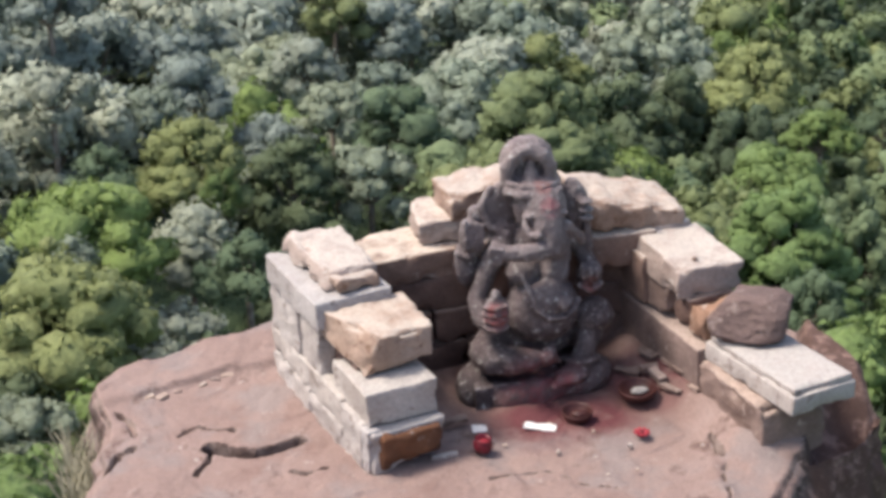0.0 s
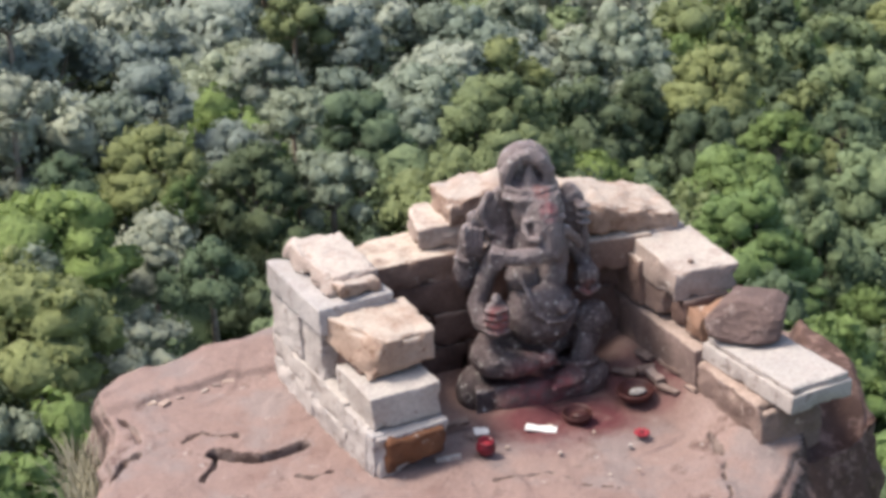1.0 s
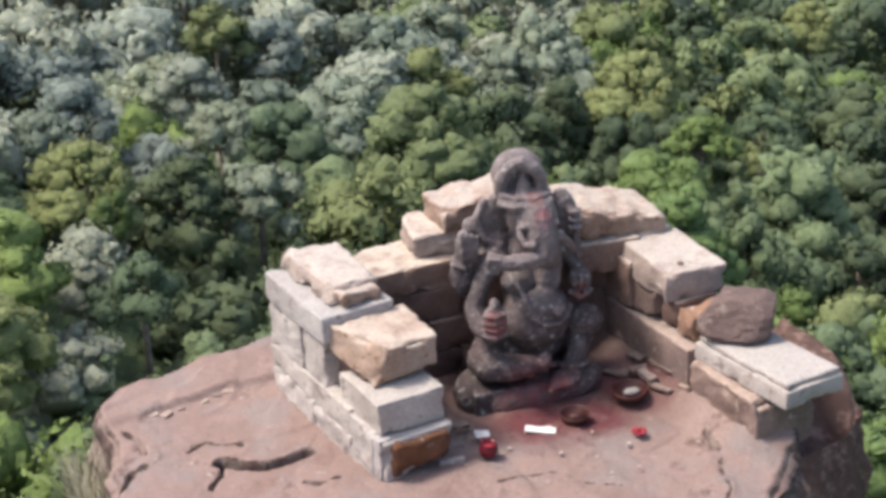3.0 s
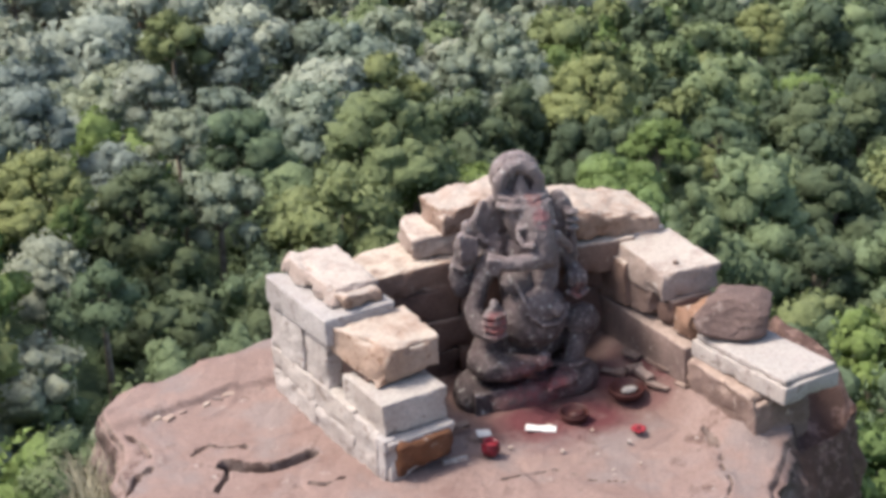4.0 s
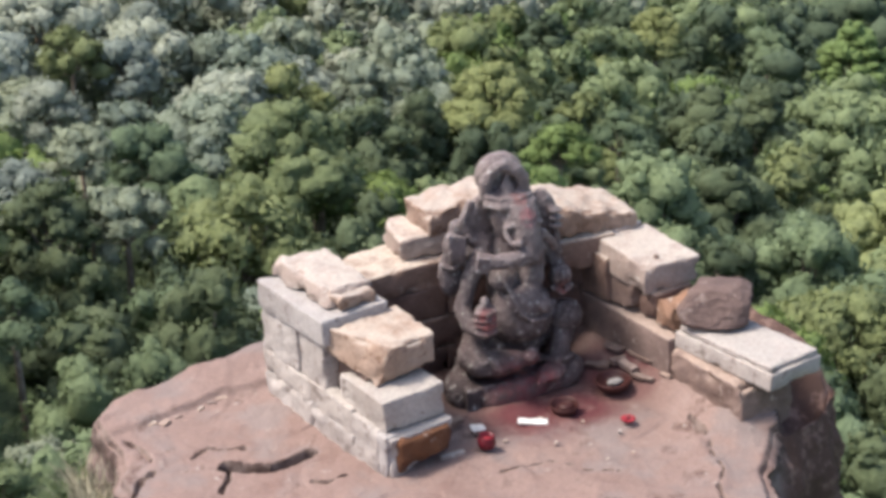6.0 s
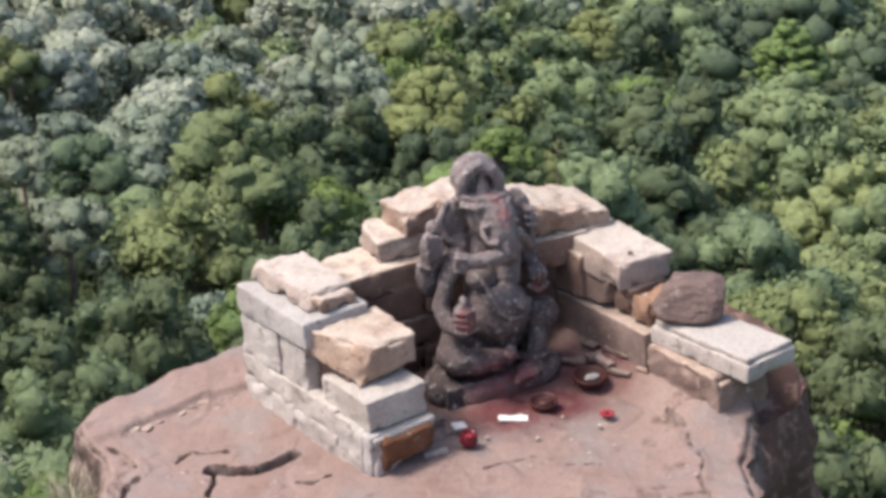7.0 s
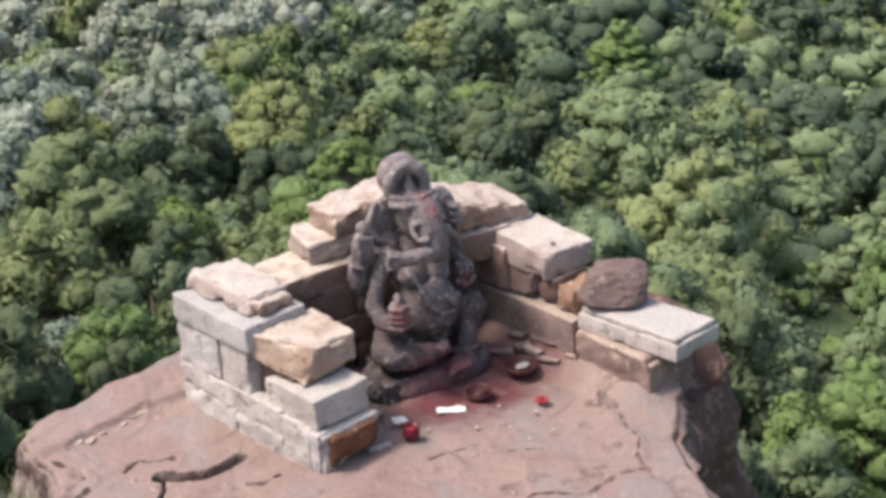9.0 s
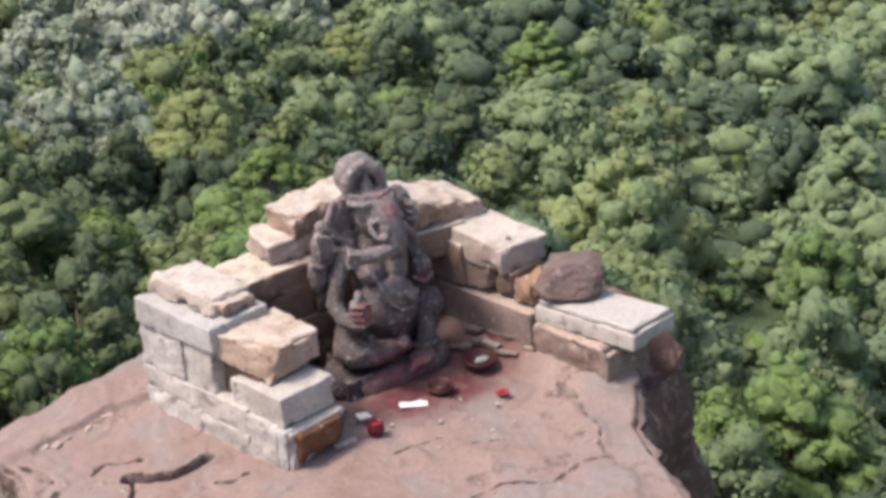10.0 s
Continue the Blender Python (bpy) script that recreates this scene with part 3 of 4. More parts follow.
    chain([((-0.29, 0.06, 0.60), 0.012), ((-0.245, 0.035, 0.588), 0.012), ((-0.20, 0.05, 0.60), 0.012)])
    chain([((-0.11, 0.06, 0.63), 0.055), ((-0.17, 0.03, 0.53), 0.043), ((-0.215, -0.01, 0.42), 0.042), ((-0.20, -0.09, 0.375), 0.038), ((-0.155, -0.16, 0.375), 0.04)])
    ball((-0.145, -0.185, 0.445), (0.054, 0.046, 0.075))
    ball((-0.145, -0.185, 0.52), (0.022, 0.022, 0.025))
    for k in range(4):
        chain([((-0.19, -0.21, 0.395 + 0.03 * k), 0.011), ((-0.145, -0.238, 0.395 + 0.03 * k), 0.012), ((-0.105, -0.215, 0.395 + 0.03 * k), 0.011)])
    # Viewer's right: slender raised attribute, lower hand with a bowl.
    chain([((0.14, 0.07, 0.66), 0.05), ((0.205, 0.07, 0.60), 0.036), ((0.245, 0.04, 0.52), 0.036)])
    ball((0.243, 0.0, 0.502), (0.054, 0.047, 0.056))
    for k in range(3):
        ball((0.215 + 0.028 * k, -0.045, 0.525 - 0.004 * k), (0.014, 0.014, 0.03))
    chain([((0.20, -0.035, 0.465), 0.012), ((0.245, -0.055, 0.445), 0.012), ((0.285, -0.03, 0.465), 0.012)])
    chain([((0.215, 0.05, 0.80), 0.018), ((0.235, 0.045, 0.70), 0.016), ((0.245, 0.04, 0.60), 0.017)])
    for z in (0.80, 0.765, 0.73):
        ball((0.232, 0.035, z), (0.032, 0.026, 0.013))
    # Belt and chain round the belly.
    chain([((-0.05, -0.09, 0.58), 0.010), ((-0.01, -0.15, 0.51), 0.010), ((0.02, -0.185, 0.44), 0.010), ((0.07, -0.192, 0.40), 0.011),
           ((0.13, -0.168, 0.395), 0.011), ((0.175, -0.115, 0.405), 0.010), ((0.195, -0.06, 0.42), 0.010)])
    ball((0.13, -0.165, 0.455), (0.035, 0.03, 0.03))
    # Raised leg.
    chain([((0.14, 0.06, 0.20), 0.09), ((0.245, 0.0, 0.29), 0.068)])
    ball((0.258, -0.02, 0.315), (0.086, 0.082, 0.082))
    chain([((0.248, -0.03, 0.275), 0.066), ((0.222, -0.08, 0.19), 0.052), ((0.195, -0.12, 0.12), 0.050)])
    ball((0.155, -0.175, 0.10), (0.075, 0.065, 0.04), (0, 0, 25))
    chain([((0.13, -0.09, 0.135), 0.018), ((0.19, -0.17, 0.155), 0.018), ((0.26, -0.12, 0.135), 0.018)])
    for k in range(4):
        ball((0.085 + 0.028 * k, -0.225 + 0.012 * k, 0.09), (0.016, 0.026, 0.016))
    # Folded leg.
    chain([((-0.13, 0.04, 0.225), 0.085), ((-0.185, -0.05, 0.205), 0.074), ((-0.155, -0.115, 0.195), 0.070), ((-0.08, -0.145, 0.192), 0.062), ((-0.01, -0.165, 0.198), 0.050), ((0.035, -0.172, 0.212), 0.036)])
    slab((0.0, -0.07, 0.03), (0.16, 0.10, 0.055), (0, 0, 3))
    ball((-0.09, -0.13, 0.03), (0.09, 0.06, 0.062))
    ball((0.08, -0.14, 0.03), (0.10, 0.06, 0.060))
    for k in range(4):
        ball((0.075 + 0.006 * k, -0.195 + 0.012 * k, 0.232 - 0.018 * k), (0.022, 0.012, 0.010), (0, 20, 0))
    ball((0.058, -0.18, 0.215), (0.035, 0.04, 0.05), (0, 25, 0))
    # The whole figure is set askew on its seat and leans back a little.
    for v in bm.verts:
        back = 0.09 + 0.28 * v.co.x
        v.co.y += back
        v.co.z -= 0.33 * back * max(0.0, min(1.0, (v.co.z - 0.05) / 0.3))
    me = bpy.data.meshes.new("idol")
    bm.to_mesh(me)
    bm.free()
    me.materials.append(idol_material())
    ob = new("idol", me)
    ob.matrix_world = pose(0.15, 0.2, 0.0, 0, 0, 8)
    rm = ob.modifiers.new("remesh", "REMESH")
    rm.mode, rm.voxel_size, rm.use_smooth_shade = "VOXEL", 0.005, True
    sm = ob.modifiers.new("smooth", "SMOOTH")
    sm.factor, sm.iterations = 0.5, 2
    rough = bpy.data.textures.new("chipped", "CLOUDS")
    rough.noise_scale, rough.noise_depth = 0.035, 4
    dm = ob.modifiers.new("chipped", "DISPLACE")
    dm.texture, dm.texture_coords, dm.strength, dm.mid_level = rough, "LOCAL", 0.012, 0.5
    return tagged(ob, "dark weathered stone seated idol with red powder marks", "statue")


build_idol()

# ---- offerings and loose pieces ----
def plain_material(name, color, roughness=0.6, vary=0.25, scale=30):
    m, nt, b = blank(name, roughness)
    dark = tuple(c * (1 - vary) for c in color)
    nt.links.new(mix_colors(nt, ramp(nt, noise_tex(nt, scale, 5, 0.65), 0.35, 0.65), dark, color), b.inputs["Base Color"])
    bump(nt, b, noise_tex(nt, scale * 2, 4, 0.6), 0.3, 0.004)
    return m


M_CLAY = plain_material("dark red clay", (0.062, 0.02, 0.018), 0.5)
M_RED = plain_material("red petals", (0.33, 0.03, 0.045), 0.6)
M_WHITE = plain_material("off-white paper", (0.72, 0.70, 0.67), 0.7, 0.1)
M_ASH = plain_material("grey ash", (0.42, 0.39, 0.36), 0.95, 0.4)
M_GLASS_RED = plain_material("red glazed clay", (0.15, 0.014, 0.024), 0.3, 0.4)
M_STRAW = plain_material("dry straw", (0.46, 0.42, 0.30), 0.8, 0.4, 6)


def lathe(bm, profile, segments=32):
    rings = []
    for r, z in profile:
        rings.append([bm.verts.new((r * math.cos(k * 2 * math.pi / segments), r * math.sin(k * 2 * math.pi / segments), z)) for k in range(segments)])
    for a, b in zip(rings, rings[1:]):
        for k in range(segments):
            bm.faces.new((a[k], a[(k + 1) % segments], b[(k + 1) % segments], b[k]))
    bm.faces.new(rings[0][::-1])
    bm.faces.new(rings[-1])
    return bm


def offering_bowl(x, y, z, r, label, fill, heap):
    ob = holder("offering_bowl", label, "bowl", m=pose(x, y, z, 3, -2, 20))
    bm = lathe(bmesh.new(), [(r * 0.55, 0.0), (r * 0.85, 0.012), (r, 0.034), (r * 0.985, 0.043), (r * 0.93, 0.045), (r * 0.86, 0.036), (r * 0.72, 0.018), (r * 0.3, 0.012)])
    part("bowl_shell", bm, M_CLAY, ob)
    bm = bmesh.new()
    bmesh.ops.create_icosphere(bm, subdivisions=3, radius=1.0)
    for v in bm.verts:
        n = 1 + 0.3 * noise.noise(v.co * 2.5)
        v.co = Vector((v.co.x * r * heap * n + 0.012, v.co.y * r * heap * 0.6 * n, v.co.z * 0.014 * n + 0.024))
    part("ash_heap", bm, fill, ob, "ash and scraps")
    return ob


def small_pot(x, y, z):
    ob = holder("oil_pot", "small red glazed pot lying open on the rock", "pot", m=pose(x, y, z, 8, 5, 0))
    bm = lathe(bmesh.new(), [(0.022, 0.0), (0.036, 0.014), (0.040, 0.032), (0.034, 0.05), (0.028, 0.056), (0.032, 0.062), (0.026, 0.062), (0.02, 0.05), (0.012, 0.035)], 24)
    part("pot_body", bm, M_GLASS_RED, ob)
    bm = lathe(bmesh.new(), [(0.004, 0.030), (0.024, 0.046), (0.012, 0.049)], 16)
    part("pot_rim_wax", bm, M_RED, ob, "crimson powder filling")
    return ob


def scrap(x, y, z, w, d, turn, material, label, category, name="paper_scrap"):
    bm = bmesh.new()
    bmesh.ops.create_grid(bm, x_segments=8, y_segments=6, size=0.5)
    for v in bm.verts:
        v.co = Vector((v.co.x * w, v.co.y * d, 0.006 * noise.noise(v.co * 4 + Vector((x * 9, y * 9, 0)))))
    geom = bmesh.ops.extrude_face_region(bm, geom=bm.faces[:])
    for v in [g for g in geom["geom"] if isinstance(g, bmesh.types.BMVert)]:
        v.co.z += 0.005
    bmesh.ops.recalc_face_normals(bm, faces=bm.faces[:])
    me = bpy.data.meshes.new(name)
    bm.to_mesh(me)
    bm.free()
    me.materials.append(material)
    ob = new(name, me)
    ob.matrix_world = pose(x, y, z, 2, 3, turn)
    return tagged(ob, label, category)


def flower(x, y, z, size):
    ob = holder("red_flower", "bright red flower head lying on the rock", "flower", m=pose(x, y, z, 0, 0, 30))
    for k in range(9):
        bm = bmesh.new()
        bmesh.ops.create_icosphere(bm, subdivisions=2, radius=1.0, matrix=pose(0, 0, 0.012, 0, 0, k * 40) @ pose(size * 0.55, 0, 0.004, 0, -18, 0) @ Matrix.Diagonal((size * 0.55, size * 0.28, 0.007, 1)))
        part("petal", bm, M_RED, ob)
    bm = bmesh.new()
    bmesh.ops.create_icosphere(bm, subdivisions=2, radius=1.0, matrix=Matrix.Translation((0, 0, 0.018)) @ Matrix.Diagonal((size * 0.35, size * 0.35, 0.012, 1)))
    part("flower_heart", bm, M_GLASS_RED, ob)
    return ob


def loose_stone(x, y, z, size, material, seed, turn, label, name="loose_stone"):
    verts, faces = stone_shape(size, warp=0.22 * min(size), rough=0.05 * min(size), edge=0.12 * min(size), chips=0.02, seed=seed, cell=max(size) / 7)
    ob = mesh_object(name, verts, faces, material)
    ob.matrix_world = pose(x, y, z, 3, -3, turn)
    return tagged(ob, label, "stone")


offering_bowl(0.572, 0.165, 0.012, 0.078, "dark red clay bowl with pale ash on the rock", M_ASH, 0.45)
offering_bowl(0.345, -0.035, 0.010, 0.062, "small dark clay dish with burnt offerings", M_CLAY, 0.6)
small_pot(0.0, -0.30, 0.008)
scrap(-0.028, -0.165, 0.026, 0.058, 0.045, 12, M_WHITE, "folded off-white paper scrap on the rock", "paper")
scrap(0.205, -0.118, 0.016, 0.125, 0.042, -3, M_WHITE, "off-white paper strip on the rock", "paper")
flower(0.602, -0.148, 0.010, 0.032)
SHARDS = [
    (0.60, 0.42, 0.11, 0.04, 0.016, M_BROWN, -50), (0.53, 0.36, 0.12, 0.06, 0.018, M_BROWN, -30), (0.65, 0.27, 0.12, 0.04, 0.024, M_DUSK, -62),
    (0.72, 0.31, 0.17, 0.045, 0.016, M_BROWN, -58), (0.70, 0.18, 0.12, 0.035, 0.014, M_BROWN, -48), (0.80, 0.13, 0.09, 0.035, 0.014, M_DUSK, -55), (0.62, 0.33, 0.08, 0.04, 0.016, M_BROWN, 20), (-0.14, -0.10, 0.12, 0.04, 0.02, M_BROWN, 35),
    (-0.14, -0.36, 0.10, 0.025, 0.018, M_PALE, 15), (-0.68, -0.02, 0.12, 0.04, 0.03, M_DUSK, -57),
    (-0.83, 0.30, 0.10, 0.05, 0.05, M_DUSK, -50), (-0.77, 0.18, 0.09, 0.04, 0.03, M_DUSK, -60),
]
for k, (x, y, sx, sy, sz, mat, turn) in enumerate(SHARDS):
    rise = 0.066 * float(smooth_step(0.60, 0.77, 0.839 * x + 0.545 * y))
    loose_stone(x, y, 0.011 + sz * 0.25 + rise, (sx, sy, sz), mat, 200 + k, turn, "small broken piece of weathered stone on the rock")
scatter = np.random.RandomState(12)
for k in range(16):
    # Chips by the west wall's end and before the idol.
    x, y = ((scatter.uniform(-0.15, 0.0), scatter.uniform(-0.40, -0.15)), (scatter.uniform(0.05, 0.62), scatter.uniform(-0.45, -0.08)))[k % 2]
    s1 = scatter.uniform(0.010, 0.026)
    loose_stone(x, y, 0.011 + s1 * 0.12, (s1, s1 * 0.7, s1 * 0.5), (M_DUSK, M_TAN, M_BROWN, M_PALE)[k % 4], 240 + k, scatter.uniform(0, 180), "small stone chip on the rock")
for k in range(13):
    # Rubble along the ledge of the upper rock layer.
    x = -1.46 + 0.058 * k + scatter.uniform(-0.02, 0.02)
    y = float(np.interp(x, [p[0] for p in LEDGE], [p[1] for p in LEDGE])) + scatter.uniform(-0.05, 0.02)
    s1 = scatter.uniform(0.02, 0.06)
    loose_stone(x, y, 0.008 + s1 * 0.06, (s1, s1 * 0.55, s1 * 0.3), (M_DUSK, M_TAN, M_DUSK)[k % 3], 270 + k, scatter.uniform(10, 60), "weathered rubble along the ledge of the summit rock")


def grass_tuft(x, y, z, count, height, spread, seed):
    rng2 = np.random.RandomState(seed)
    verts, faces = [], []
    for _ in range(count):
        a, r = rng2.uniform(0, 2 * math.pi), spread * math.sqrt(rng2.uniform())
        bx, by = r * math.cos(a), r * math.sin(a) * 0.6
        h, lean, la = height * rng2.uniform(0.5, 1.1), rng2.uniform(0.05, 0.6) * height, rng2.uniform(0, 2 * math.pi)
        w = 0.004
        px, py = -math.sin(la) * w, math.cos(la) * w
        base = len(verts)
        for f, ww in ((0, 1.0), (0.5, 0.8), (0.85, 0.45)):
            ox, oy, oz = lean * f * f * math.cos(la), lean * f * f * math.sin(la), h * f - 0.3 * lean * f * f
            verts += [(bx + ox - px * ww, by + oy - py * ww, oz), (bx + ox + px * ww, by + oy + py * ww, oz)]
        verts.append((bx + lean * math.cos(la), by + lean * math.sin(la), h - 0.35 * lean))
        faces += [(base, base + 1, base + 3, base + 2), (base + 2, base + 3, base + 5, base + 4), (base + 4, base + 5, base + 6)]
    ob = mesh_object("grass_tuft", verts, faces, M_STRAW)
    ob.matrix_world = pose(x, y, z)
    return tagged(ob, "dry straw-coloured grass growing from the rock flank", "grass", kind="stuff")


grass_tuft(-1.60, -0.26, -0.36, 190, 0.36, 0.12, 1)
grass_tuft(-1.54, -0.45, -0.42, 170, 0.38, 0.11, 2)
grass_tuft(-1.70, -0.02, -0.36, 110, 0.28, 0.09, 3)

# ---- forest ----
def leaf_material(name, a, b2, c):
    m, nt, b = blank(name, 0.6)
    geo = nt.nodes.new("ShaderNodeNewGeometry")
    _, rnd = object_random(nt)
    col = mix_colors(nt, geo.outputs["Random Per Island"], a, b2)
    col = mix_colors(nt, ramp(nt, noise_tex(nt, 0.5, 3, 0.6, "Object"), 0.4, 0.65), col, c)
    # Sprays of leaves, the shade in the gaps between them painted by noise.
    sprays = noise_tex(nt, 5.5, 5, 0.65)
    col = mix_colors(nt, ramp(nt, sprays, 0.38, 0.54), mix_colors(nt, 0.36, col, (0.06, 0.08, 0.04)), col)
    col = mix_colors(nt, ramp(nt, noise_tex(nt, 1.6, 4, 0.6), 0.48, 0.66), col, b2)
    tint = mix_colors(nt, rnd, (0.80, 0.84, 0.87), (1.16, 1.10, 0.98))
    mul = nt.nodes.new("ShaderNodeMix")
    mul.data_type, mul.blend_type = "RGBA", "MULTIPLY"
    mul.inputs[0].default_value = 1.0
    nt.links.new(col, mul.inputs[6])
    nt.links.new(tint, mul.inputs[7])
    nt.links.new(mul.outputs[2], b.inputs["Base Color"])
    bump(nt, b, sprays, 0.8, 0.35)
    tr = nt.nodes.new("ShaderNodeBsdfTranslucent")
    nt.links.new(mul.outputs[2], tr.inputs["Color"])
    mixer = nt.nodes.new("ShaderNodeMixShader")
    mixer.inputs[0].default_value = 0.25
    nt.links.new(b.outputs[0], mixer.inputs[1])
    nt.links.new(tr.outputs[0], mixer.inputs[2])
    nt.links.new(mixer.outputs[0], nt.nodes["Material Output"].inputs["Surface"])
    return m


LEAVES = {
    "bright": leaf_material("bright green leaves", (0.185, 0.28, 0.088), (0.25, 0.35, 0.128), (0.218, 0.312, 0.106)),
    "olive": leaf_material("olive green leaves", (0.235, 0.285, 0.12), (0.29, 0.34, 0.16), (0.262, 0.312, 0.14)),
    "mid": leaf_material("green leaves", (0.195, 0.27, 0.15), (0.255, 0.335, 0.19), (0.225, 0.302, 0.17)),
    "dark": leaf_material("dark green leaves", (0.115, 0.16, 0.092), (0.16, 0.21, 0.122), (0.135, 0.185, 0.106)),
    # Distance haze is painted into these last two leaf colours.
    "dusty": leaf_material("green leaves paled by haze", (0.315, 0.38, 0.295), (0.38, 0.445, 0.35), (0.345, 0.41, 0.32)),
    "grey": leaf_material("green leaves greyed by haze", (0.39, 0.45, 0.385), (0.45, 0.505, 0.435), (0.42, 0.475, 0.41)),
}
M_BARK, nt_bark, b_bark = blank("pale bark", 0.9)
nt_bark.links.new(mix_colors(nt_bark, ramp(nt_bark, noise_tex(nt_bark, 3, 6, 0.7), 0.35, 0.65), (0.16, 0.12, 0.09), (0.36, 0.31, 0.25)), b_bark.inputs["Base Color"])


def leafy_clump(subdivisions, seed):
    """A lumpy clump of foliage of radius 1: vertices, triangles and normals."""
    bm = bmesh.new()
    bmesh.ops.create_icosphere(bm, subdivisions=subdivisions, radius=1.0)
    off = Vector((seed * 7.3, seed * 3.1, seed * 5.7))
    for v in bm.verts:
        d = v.co.copy()
        r = 1 + 0.40 * noise.noise(d * 1.5 + off) + 0.40 * noise.noise(d * 3.3 + off) + 0.38 * noise.noise(d * 6.0 + off)
        v.co = d * r
        if v.co.z < 0:
            v.co.z *= 0.7
    bm.normal_update()
    v = np.array([p.co[:] for p in bm.verts])
    n = np.array([p.normal[:] for p in bm.verts])
    f = np.array([[p.index for p in t.verts] for t in bm.faces])
    bm.free()
    return v, f, n


CLUMPS = {s: [leafy_clump(s, 10 * s + k) for k in range(8)] for s in (1, 2, 3)}


def lobes(rng, width, height, count, kind, tufts=5, plump=1.0):
    """Clump centres, radii and ranks of a crown whose top is at height 0."""
    out = []
    for k in range(count):
        a = 2.4 * k + rng.uniform(-0.5, 0.5)
        f = math.sqrt((k + 0.5) / count)
        if kind == "flat":
            z = -0.14 * height - 0.45 * height * f ** 2 + rng.uniform(-0.12, 0.08) * height
        elif kind == "tall":
            z = -0.14 * height - 0.8 * height * f + rng.uniform(-0.12, 0.12) * height
            f = 0.25 + 0.65 * f
        else:
            z = -0.18 * height - 0.68 * height * f ** 1.7 + rng.uniform(-0.12, 0.1) * height
        r = plump * width * rng.uniform(0.10, 0.19)
        f *= rng.uniform(0.8, 1.1)
        c = Vector((math.cos(a) * f * width * 0.40, math.sin(a) * f * width * 0.40, z))
        out.append((*c, r * 1.0, 0))
        # Smaller tufts bud from each clump.
        for _ in range(tufts):
            d = Vector(rng.normal(size=3))
            d.z = abs(d.z) * 0.9 - 0.3
            c2 = c + d.normalized() * r * rng.uniform(0.65, 1.0)
            out.append((*c2, r * rng.uniform(0.3, 0.55), 1))
    return out


def foliage(rng, balls, sprays, size, rough=(2, 1), droop=0.8):
    """Clumps of foliage with loose sprays of leaves over them: vertices, normals, triangles, quads."""
    verts, norms, tris, base = [], [], [], 0
    for x, y, z, r, rank in balls:
        v, f, n = CLUMPS[rough[int(rank)]][rng.randint(8)]
        a = rng.uniform(0, 2 * math.pi)
        rot = np.array([[math.cos(a), -math.sin(a), 0], [math.sin(a), math.cos(a), 0], [0, 0, 1]])
        s = np.array([r, r * rng.uniform(0.8, 1.15), r * droop * rng.uniform(0.8, 1.25)])
        verts.append((v * s) @ rot.T + np.array([x, y, z]))
        m = (n / s) @ rot.T
        norms.append(m / np.linalg.norm(m, axis=1, keepdims=True))
        tris.append(f + base)
        base += len(v)
    arr = np.array(balls)
    w = arr[:, 3] ** 2
    pick = rng.choice(len(balls), sprays, p=w / w.sum())
    c = arr[pick]
    d = rng.normal(size=(sprays, 3))
    d[:, 2] = d[:, 2] * 0.85 + 0.3
    d /= np.linalg.norm(d, axis=1, keepdims=True)
    p = c[:, :3] + d * (c[:, 3:4] * rng.uniform(0.9, 1.4, (sprays, 1))) * np.array([1, 1, droop])
    n = d + rng.normal(size=(sprays, 3)) * 0.45
    n /= np.linalg.norm(n, axis=1, keepdims=True)
    t = np.cross(n, rng.normal(size=(sprays, 3)))
    t /= np.linalg.norm(t, axis=1, keepdims=True)
    s = np.cross(n, t)
    L = size * rng.uniform(0.6, 1.5, (sprays, 1))
    fall = np.array([0, 0, -1.0])
    quad = np.stack([p - t * L * 0.6, p - s * L * 0.45 + n * L * 0.12, p + t * L * 0.75 + fall * L * 0.4, p + s * L * 0.45 + n * L * 0.12], axis=1)
    verts.append(quad.reshape(-1, 3))
    soft = d + 0.6 * n + np.array([0, 0, 0.25])
    norms.append(np.repeat((soft / np.linalg.norm(soft, axis=1, keepdims=True))[:, None, :], 4, axis=1).reshape(-1, 3))
    quads = np.arange(sprays * 4).reshape(-1, 4) + base
    return np.concatenate(verts), np.concatenate(norms), np.concatenate(tris), quads


def foliage_mesh(name, chunks, material):
    """One mesh of several (vertices, normals, triangles, quads)."""
    base, V, N, T, Q = 0, [], [], [], []
    for v, n, t, q in chunks:
        V.append(v)
        N.append(n)
        T.append(t + base)
        Q.append(q + base)
        base += len(v)
    V, N, T, Q = (np.concatenate(a) for a in (V, N, T, Q))
    me = bpy.data.meshes.new(name)
    me.vertices.add(len(V))
    me.vertices.foreach_set("co", V.reshape(-1).astype(np.float32))
    me.loops.add(T.size + Q.size)
    me.loops.foreach_set("vertex_index", np.concatenate([T.reshape(-1), Q.reshape(-1)]).astype(np.int32))
    me.polygons.add(len(T) + len(Q))
    me.polygons.foreach_set("loop_start", np.concatenate([np.arange(len(T)) * 3, T.size + np.arange(len(Q)) * 4]).astype(np.int32))
    me.update(calc_edges=True)
    me.shade_smooth()
    me.normals_split_custom_set_from_vertices(N.tolist())
    me.materials.append(material)
    return me


